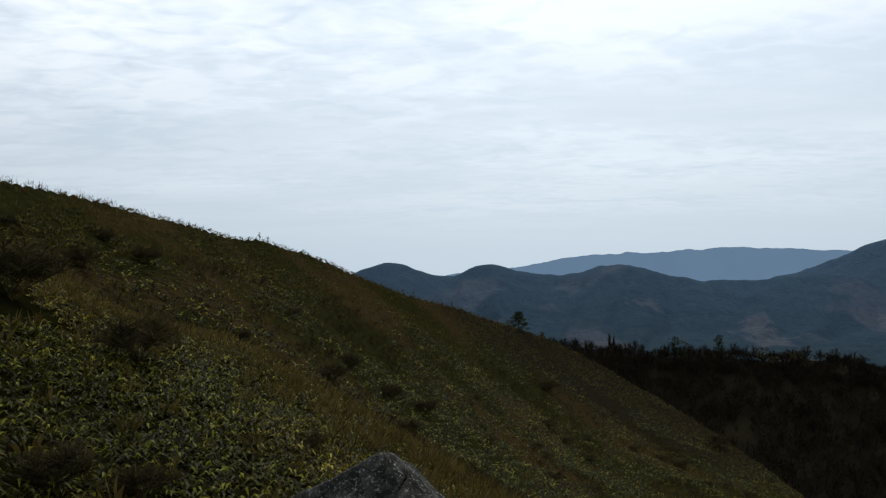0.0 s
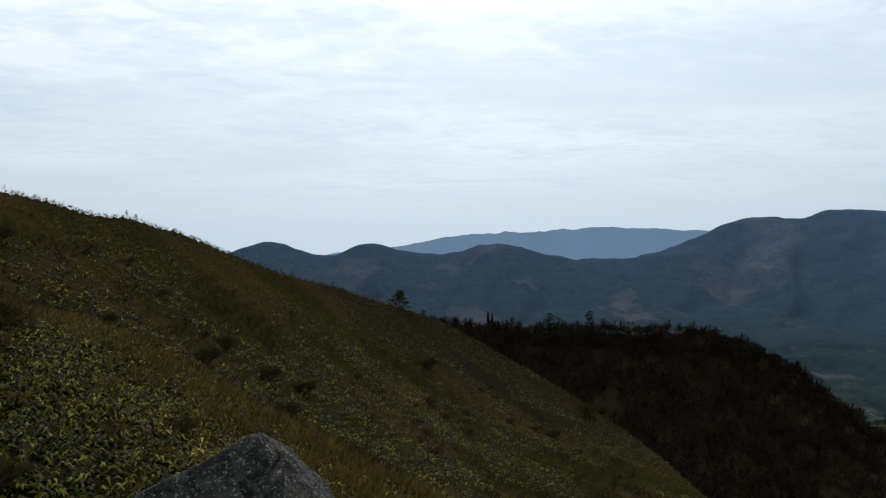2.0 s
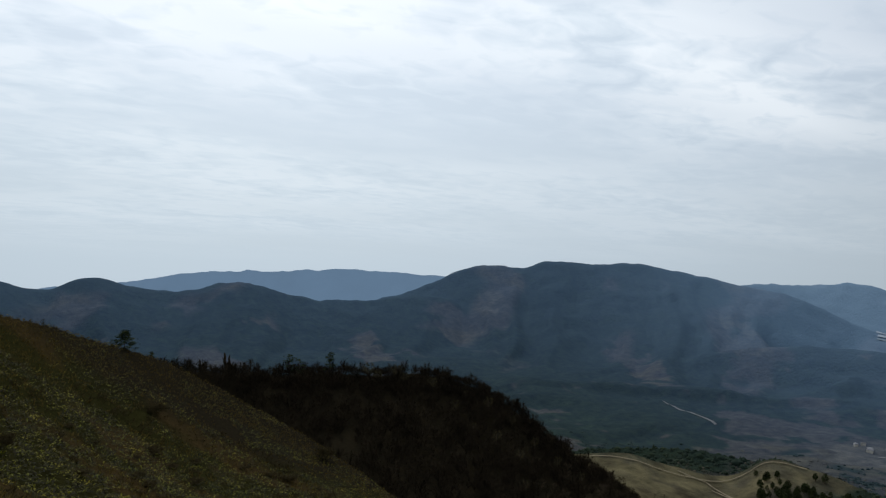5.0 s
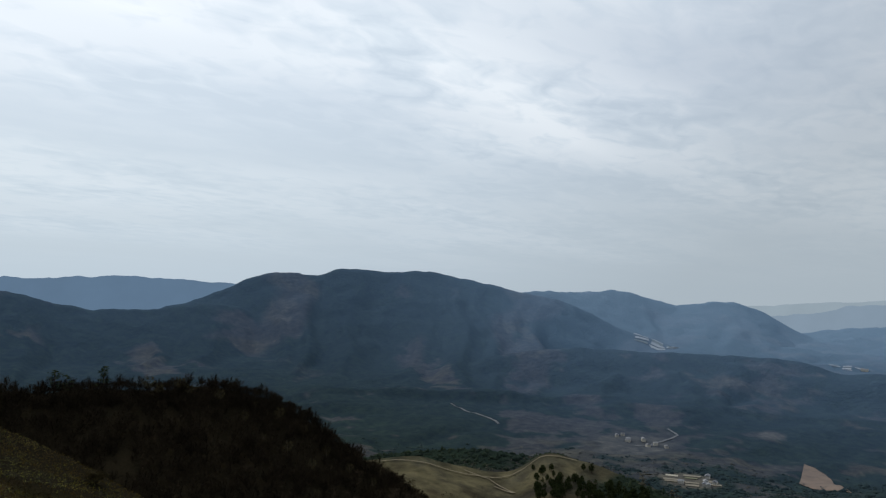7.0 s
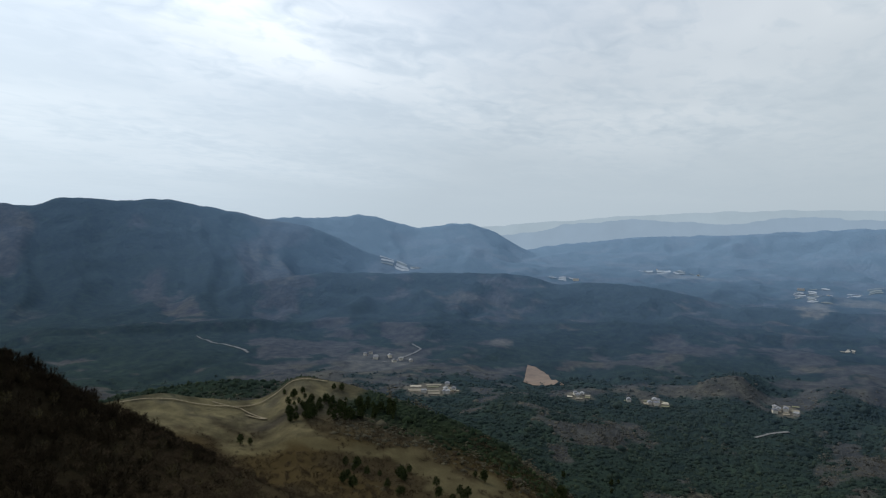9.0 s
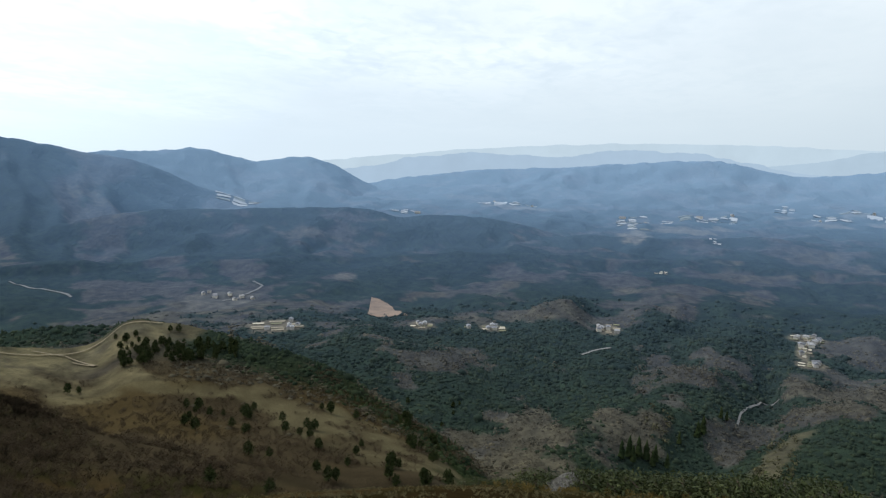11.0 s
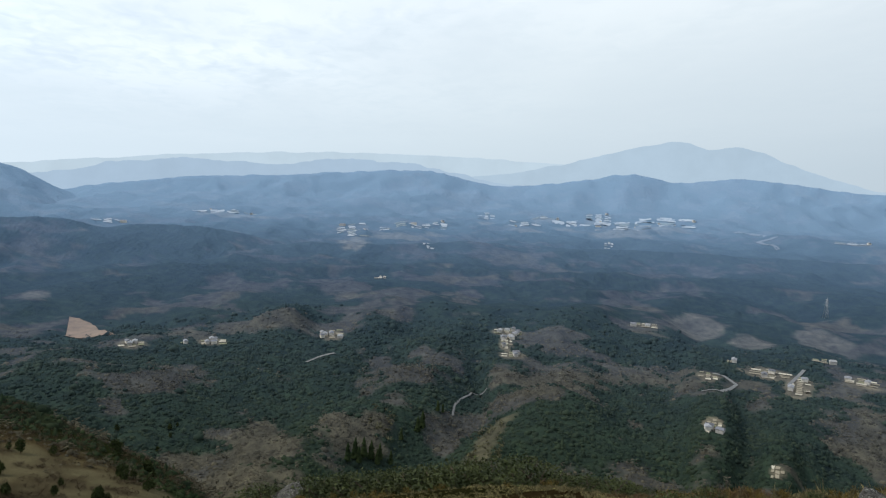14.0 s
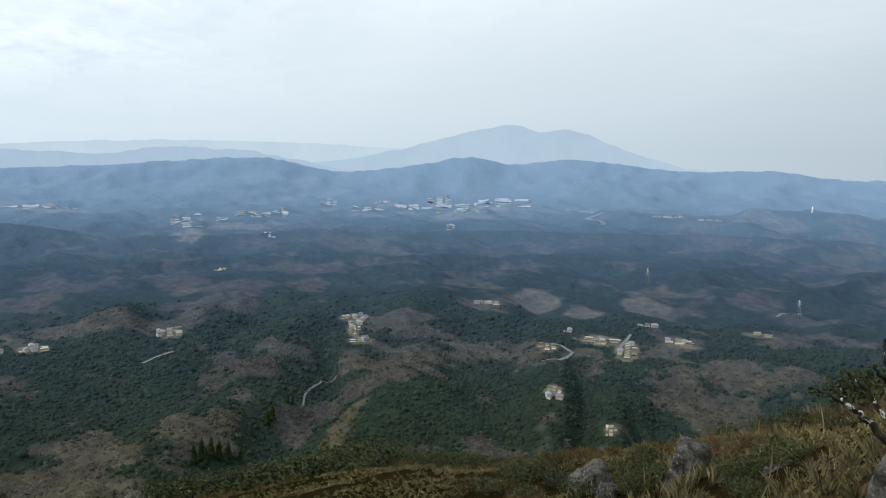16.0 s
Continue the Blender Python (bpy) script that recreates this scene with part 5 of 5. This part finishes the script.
# ---- pines of the open spur ----
def conifer(tall, tiers, seed):
    root = tagged(new("conifer"), "dark evergreen standing on the open spur", "tree", "evergreens on the spur")
    part("trunk", tube([(0, 0, -0.5), (0, 0, tall * 0.5), (0, 0, tall * 0.9)], [tall * 0.025, tall * 0.018, tall * 0.004], 6), M_BARK, root)
    v, f = clump_crown(50 * tiers, 0.95, 0.30, 0.055)
    v[:, :2] *= (1.35 - 0.8 * v[:, 2:3])
    crown = new("crown", mesh_from("crown", v * np.array([1.0, 1.0, 1.0]) * tall, f, M_PINE))
    crown.parent = root
    return root


kinds = [conifer(8.0, 6, 1), conifer(7.0, 5, 2), conifer(9.0, 7, 3)]
spots = [(52.3, -14.1), (52.9, -14.4), (53.7, -14.1), (54.4, -14.8), (55.4, -14.6), (56.1, -13.9), (56.7, -14.0), (53.2, -15.4), (54.1, -16.1), (57.0, -19.5), (57.6, -19.9), (57.9, -19.7), (58.7, -20.2), (59.7, -20.3),
         (61.6, -20.7), (62.0, -20.1), (64.2, -21.1), (64.4, -21.9), (65.5, -22.2), (66.3, -22.4), (67.0, -23.3), (61.5, -23.3), (63.1, -23.6), (66.8, -24.9), (67.7, -25.6), (69.3, -24.6), (70.0, -23.8), (72.7, -25.6),
         (67.3, -20.4), (68.0, -20.7), (70.0, -21.2), (70.9, -21.0), (74.4, -23.3), (75.3, -23.5), (76.7, -23.5), (49.0, -17.5), (49.7, -17.6), (60.3, -21.2), (52.6, -14.9), (53.4, -14.8), (54.9, -15.4), (55.8, -15.0)]
r2 = random.Random(77)
for k in range(26):
    a, e = r2.uniform(57, 79), -20 - r2.random() * 6.5
    if a < 62 and e > -20.5:
        continue
    for j in range(r2.choice((1, 1, 2, 3))):
        spots.append((a + r2.uniform(-0.5, 0.5), e + r2.uniform(-0.25, 0.25)))
for k in range(90):  # the pine stand below the meadow's top
    u = r2.random()
    spots.append((52.4 + 8.5 * u, -14.3 - 0.9 * u - 1.9 * r2.random() * (1 - 0.4 * u)))
for k, (a, e) in enumerate(spots):
    px, py, pz = seen_at(a, e, 120)
    m = pose(px, py, pz - 0.2, 0, 0, 47 * k) @ Matrix.Scale(0.75 + 0.5 * ((k * 0.618) % 1), 4)
    if k < 3:
        kinds[k].matrix_world = m
    else:
        o = copy_thing(kinds[k % 3], pose(px, py, pz - 0.2, 0, 0, 47 * k))
        o.scale = (0.75 + 0.5 * ((k * 0.618) % 1),) * 3


# ---- fields, clearings, roads and houses of the valley ----
CLEAR = []  # x, y, radius of open ground


def drape(name, poly, mat, lift, rows=3):
    """A four-cornered piece of ground laid over the land."""
    u, w = np.meshgrid(np.linspace(0, 1, rows), np.linspace(0, 1, rows))
    p = [np.array(q, float) for q in poly]
    xy = (p[0] * ((1 - u) * (1 - w))[..., None] + p[1] * (u * (1 - w))[..., None] + p[2] * (u * w)[..., None] + p[3] * ((1 - u) * w)[..., None]).reshape(-1, 2)
    v = np.concatenate([xy, (height(xy[:, 0], xy[:, 1]) + lift)[:, None]], 1)
    i = np.arange(rows * rows).reshape(rows, rows)[:-1, :-1].ravel()
    f = np.stack([i, i + 1, i + 1 + rows, i + rows], -1)
    return mesh_from(name, v, f, mat, colours=np.ones((len(v), 3)))


def fields(a, e, half_az, half_deg, label, seed, mats, lift=0.7, skew=0.0, share=1.0, piece=1.0, long=1.8):
    """A patchwork of parcels; half sizes in degrees as seen from the eye."""
    px, py, pz = seen_at(a, e, 400)
    r = math.hypot(px, py)
    slant = max(0.07, (EYE - pz) / r)
    half_w, half_d = r * radians(half_az), min(r * radians(half_deg) / slant, 240.0)
    r2 = random.Random(seed)
    root = tagged(new("field"), label, "field", "fields of the valley")
    ar = radians(a)
    cell = max(9.0, min(half_w, half_d) * 0.36, r * 0.006) * piece
    nu, nw = max(3, int(2 * half_w / (cell * long))), max(2, int(2 * half_d / cell))
    for i in range(nu):
        for j in range(nw):
            u0, w0 = -1 + 2 * (i + 0.5) / nu, -1 + 2 * (j + 0.5) / nw
            if (u0 * u0 + w0 * w0) ** 0.5 > r2.uniform(0.6, 1.15) or r2.random() > share * 0.88:
                continue
            du, dw = half_w / nu * r2.uniform(0.6, 0.98), half_d / nw * r2.uniform(0.55, 0.95)
            t = r2.uniform(-0.25, 0.25)
            quad = []
            for su, sw in ((-1, -1), (1, -1), (1, 1), (-1, 1)):
                u, w = u0 * half_w + su * du * r2.uniform(0.75, 1.1), w0 * half_d + sw * dw * r2.uniform(0.75, 1.1)
                w += t * u0 * half_d + skew * u
                quad.append((px + u * math.cos(ar) + w * math.sin(ar), py - u * math.sin(ar) + w * math.cos(ar)))
            ob = new("parcel", drape("parcel", quad, r2.choice(mats), lift + 0.0004 * r))
            ob.parent = root
    CLEAR.append((px, py, half_w * 1.0 + 4, half_d * 1.0 + 8, a))
    return root, (px, py, half_w, half_d, a)


def road(path, wide, label="pale road winding through the valley", mat=None, name="road"):
    pts = [seen_at(a, e, 300) for a, e in path]
    line = []
    for p, q in zip(pts, pts[1:]):
        for k in range(6):
            line.append((p[0] + (q[0] - p[0]) * k / 6, p[1] + (q[1] - p[1]) * k / 6))
    line = np.array(line + [pts[-1][:2]])
    d = np.gradient(line, axis=0)
    side = np.stack([-d[:, 1], d[:, 0]], 1) / (np.linalg.norm(d, axis=1)[:, None] + 1e-9) * wide / 2
    xy = np.concatenate([line + side, line - side])
    v = np.concatenate([xy, (height(xy[:, 0], xy[:, 1]) + 1.2)[:, None]], 1)
    n = len(line)
    f = [(k, k + 1, n + k + 1, n + k) for k in range(n - 1)]
    for p in line[::2]:
        CLEAR.append((p[0], p[1], wide * 1.3, wide * 1.3, 0))
    return tagged(new(name, mesh_from(name, v, f, mat or M_ROAD, colours=np.ones((len(v), 3)))), label, "road", kind="structure")


def house(wide, deep, tall, hip):
    root = tagged(new("house"), "small pale house with a grey roof in the valley", "house", "houses of the valley")
    bm = bmesh.new()
    bmesh.ops.create_cube(bm, size=1)
    for v in bm.verts:
        v.co = (v.co.x * wide, v.co.y * deep, (v.co.z + 0.5) * (tall + 2) - 2)
    part("wall", bm, M_WALL, root, "", False)
    bm = bmesh.new()
    w, d, h = wide / 2 + 0.7, deep / 2 + 0.7, tall
    rise = deep * 0.32
    vs = [bm.verts.new(c) for c in ((-w, -d, h), (w, -d, h), (w, d, h), (-w, d, h), (-w + hip, 0, h + rise), (w - hip, 0, h + rise))]
    for q in ((0, 1, 5, 4), (2, 3, 4, 5), (1, 2, 5), (3, 0, 4), (3, 2, 1, 0)):
        bm.faces.new([vs[i] for i in q])
    part("roof", bm, M_ROOF, root, "", False)
    return root


house_kinds = [house(8, 6, 3.6, 1.2), house(10, 6.5, 4.2, 1.8), house(22, 10, 5.0, 0.0)]
house_used = [False] * 3


def village(spot, count, seed, big=False):
    px, py, hw, hd, a = spot
    r2 = random.Random(seed)
    for k in range(count):
        u, w = r2.uniform(-0.9, 0.9) * hw, r2.uniform(-0.8, 0.8) * hd
        ar = radians(a)
        x, y = px + u * math.cos(ar) + w * math.sin(ar), py - u * math.sin(ar) + w * math.cos(ar)
        i = 2 if big and k == 0 else r2.choice((0, 0, 1))
        m = pose(x, y, ground_at(x, y) + 0.8, 0, 0, r2.choice((0, 90)) + r2.uniform(-20, 20) - a)
        if house_used[i]:
            copy_thing(house_kinds[i], m)
        else:
            house_kinds[i].matrix_world = m
            house_used[i] = True


FIELDS = "pale stubble fields in the valley"
SMALL = [(79.0, -14.25, 0.3, 0.12, 1, 0), (127.0, -13.2, 0.8, 0.18, 1, 0), (120.9, -14.1, 0.3, 0.1, 1, 0), (61.4, -4.35, 1.5, 0.10, 0, 1), (97.5, -7.0, 0.4, 0.06, 1, 1), (93.8, -9.5, 0.5, 0.05, 0, 0), (111.5, -6.3, 0.3, 0.07, 1, 1)]
for k, (a, e, ha, hd, homes, big) in enumerate(TOWNS + SMALL):
    ob, spot = fields(a, e, ha * (1.15 if big else 1.0), hd * (1.3 if big else 1.0), FIELDS, 300 + k, (M_FIELD, M_FIELD, M_PALE, M_GREEN) if e < -8 else (M_FIELD_HAZED, M_FIELD_HAZED, M_FIELD_HAZED, M_GREEN), share=1.0 if e < -8 else 0.95, long=1.8 if e < -8 else 3.2, piece=1.0 if e < -8 else 0.7)
    village(spot, homes // 3 if big else homes, 500 + k, big)
px, py, pz = seen_at(60.4, -11.6, 400)
village((px, py, 55, 60, 60.4), 8, 701)
cut = [seen_at(a, e, 400)[:2] for a, e in ((71.0, -13.3), (74.2, -13.45), (72.6, -12.5), (71.3, -12.0))]
tagged(new("quarry", drape("quarry", cut, M_SCAR, 1.5, 9)), "bare brown earth of a cut in the wooded hillside", "quarry")
CLEAR.append((*np.mean(cut, axis=0), 40, 60, 72))

road([(99.9, -20.0), (100.05, -19.2), (100.75, -18.6), (101.4, -18.2), (102.6, -17.8)], 2.4)
road([(88.1, -16.05), (89.0, -15.7), (90.3, -15.4)], 5)
road([(120.4, -4.75), (122.4, -4.78), (123.2, -4.85), (122.0, -5.35), (123.4, -5.75)], 15, "pale zigzag road cut on a far hill")
road([(119.0, -16.5), (120.4, -16.3), (121.4, -15.7), (120.5, -15.2), (119.7, -15.1)], 5)
road([(124.9, -15.2), (125.6, -14.3), (125.8, -14.0)], 5)
road([(45.9, -9.5), (48.2, -10.3), (49.6, -10.9)], 6)
road([(59.9, -11.9), (61.6, -11.5), (62.9, -10.9), (62.2, -10.5)], 5)
road([(136.0, -11.7), (137.6, -11.3)], 6)
road([(47.0, -14.4), (49.0, -15.0), (51.0, -15.9), (49.4, -15.5)], 1.6, "pale footpath over the meadow spur", M_TRAIL, "footpath")
road([(40.5, -13.9), (43.5, -13.9), (47.2, -14.7), (51.3, -14.3), (52.9, -13.2), (55.6, -13.3)], 1.3, "worn pale track along the meadow spur", M_TRAIL, "footpath")


# ---- masts ----
def pylon(a, e, tall):
    px, py, pz = seen_at(a, e, 400)
    root = tagged(new("pylon"), "grey lattice power pylon over the woods", "pylon", "power pylons")
    root.location = (px, py, pz)
    w = tall * 0.10
    for sx, sy in ((-1, -1), (1, -1), (1, 1), (-1, 1)):
        part("leg", tube([(sx * w, sy * w, -2), (sx * w * 0.35, sy * w * 0.35, tall * 0.65), (0, 0, tall)], [0.5, 0.4, 0.3], 4), M_STEEL, root)
    for h, half in ((0.62, 0.20), (0.76, 0.17), (0.9, 0.13)):
        part("crossarm", tube([(-tall * half, 0, tall * h), (0, 0, tall * (h + 0.03)), (tall * half, 0, tall * h)], [0.25, 0.45, 0.25], 4), M_STEEL, root)
    for h in (0.15, 0.32, 0.48):
        q = w * (1 - h)
        part("brace", tube([(-q, -q, tall * h), (q, -q, tall * (h + 0.14))], [0.25, 0.25], 4), M_STEEL, root)
    return root


pylon(126.8, -10.2, 42)
pylon(137.4, -11.6, 34)
px, py, pz = seen_at(137.7, -4.2, 400)
tower = tagged(new("tower"), "slender white tower on a far ridge", "tower")
tower.location = (px, py, pz)
part("shaft", tube([(0, 0, -4), (0, 0, 12), (0, 0, 20)], [2.4, 2.2, 2.0], 12), M_WHITE, tower)
part("cap", tube([(0, 0, 20), (0, 0, 22), (0, 0, 23.5)], [2.8, 2.4, 1], 12), M_WHITE, tower)


# ---- woods of the valley ----
def open_ground(x, y):
    free = np.ones(len(x), bool)
    for cx, cy, hw, hd, a in CLEAR:
        ar = radians(a)
        dx, dy = x - cx, y - cy
        u, w = dx * math.cos(ar) - dy * math.sin(ar), dx * math.sin(ar) + dy * math.cos(ar)
        free &= (u / hw) ** 2 + (w / hd) ** 2 > 1
    return free


def wood_places(n, r0, r1, tall, az0=28, az1=150):
    x, y = ring_points(n, az0, az1, r0, r1)
    z = height(x, y)
    keep = in_sight(x, y, z, tall) & open_ground(x, y) & (meadow_share(x, y) < 0.2) & (cleared_share(x, y) < 0.4)
    az, r = np.degrees(np.arctan2(x, y)), np.hypot(x, y)
    keep &= ~((az < 56) & (r < 700)) & ~((az < 78) & (r < along(az, SPUR_FAR) - 120) & (rng.random(len(x)) < 0.93))
    return x[keep], y[keep]


x, y = wood_places(105000, 430, 1400, 10)
con = conifer_share(x, y)
far_off = np.hypot(x, y)
lone = rng.random(len(x)) < 1 - 0.98 * smooth(950, 1400, far_off)  # crowns thin out away from the camera; bumpy ground stands for woods beyond
x, y, con, far_off = x[lone], y[lone], con[lone], far_off[lone]
ev = con > rng.random(len(x)) * 0.8 + 0.1
which = rng.integers(0, 4, len(x))
size = np.exp(rng.normal(1.48, 0.38, len(x))) * (1 + 0.3 * smooth(800, 1500, far_off))
soft = []
for k in range(4):
    crown = round_crown(5 + k % 2) if k < 3 else conifer_crown(2, 6, 0.5)
    own = ev & (which == k)
    grow = size[own] * (1.55 if k == 3 else 1.0)
    soft.append(scatter("evergreen_wood", crown, x[own], y[own], grow, M_WOOD_DARK, "dark evergreen woods covering the valley hills", "woods", lean=0.08, sink=0.34, far=True, stretch=rng.uniform(0.42, 0.85, own.sum())))
for k in range(3):
    own = ~ev & (which == k)
    soft.append(scatter("leafless_wood", round_crown(5 + k % 2), x[own], y[own], size[own] * 0.9, M_WOOD_BARE, "grey-brown leafless woods on the valley hills", "woods", lean=0.08, sink=0.4, far=True, stretch=rng.uniform(0.4, 0.75, own.sum())))
haze = ~ev & (which == 3) & (far_off < 1000)
scatter("leafless_twigs", clump_crown(16, 1.0, 0.5, 0.11, 0.6), x[haze], y[haze], size[haze] * 1.15, M_WOOD_BARE, "loose twigs over the leafless woods", "woods", lean=0.05, far=True)
for ob in soft:
    shade_smooth(ob.data)
x, y = ring_points(420, 92, 104, 640, 860)
keep = in_sight(x, y, height(x, y), 6) & (fbm(x / 60, y / 60, 351, 2) > 0.55) & open_ground(x, y)
x, y = x[keep], y[keep]
scatter("budding_wood", clump_crown(22, 1.0, 0.55, 0.15), x, y, rng.uniform(4, 7.5, len(x)), M_WOOD_FRESH, "trees with fresh yellow-green leaves in a dell", "woods", lean=0.05, far=True)
tall_kinds = []
for k, (a, e, tall) in enumerate([(91.5, -23.4, 22), (92.1, -23.2, 25), (92.8, -23.1, 24), (93.4, -23.2, 22), (94.1, -23.3, 20), (95.0, -23.6, 17), (97.1, -21.2, 20), (97.5, -20.9, 22), (95.8, -21.8, 14), (98.7, -19.6, 14), (99.1, -19.7, 12), (92.4, -23.5, 20), (93.9, -23.6, 18)]):
    px, py, pz = seen_at(a, e, 300)
    root = tagged(new("cedar_tree"), "tall dark cedar in a group on the valley slope", "tree", "tall cedars")
    root.location = (px, py, pz - 0.3)
    part("trunk", tube([(0, 0, -0.5), (0, 0, tall * 0.5), (0, 0, tall * 0.95)], [0.35, 0.25, 0.05], 6), M_BARK, root)
    v, f = conifer_crown(7, 10, 0.35)
    crown = new("crown", mesh_from("crown", v * np.array([0.95, 0.95, 1.0]) * tall, f, M_WOOD_DARK, colours=np.ones((len(v), 3))))
    crown.parent = root
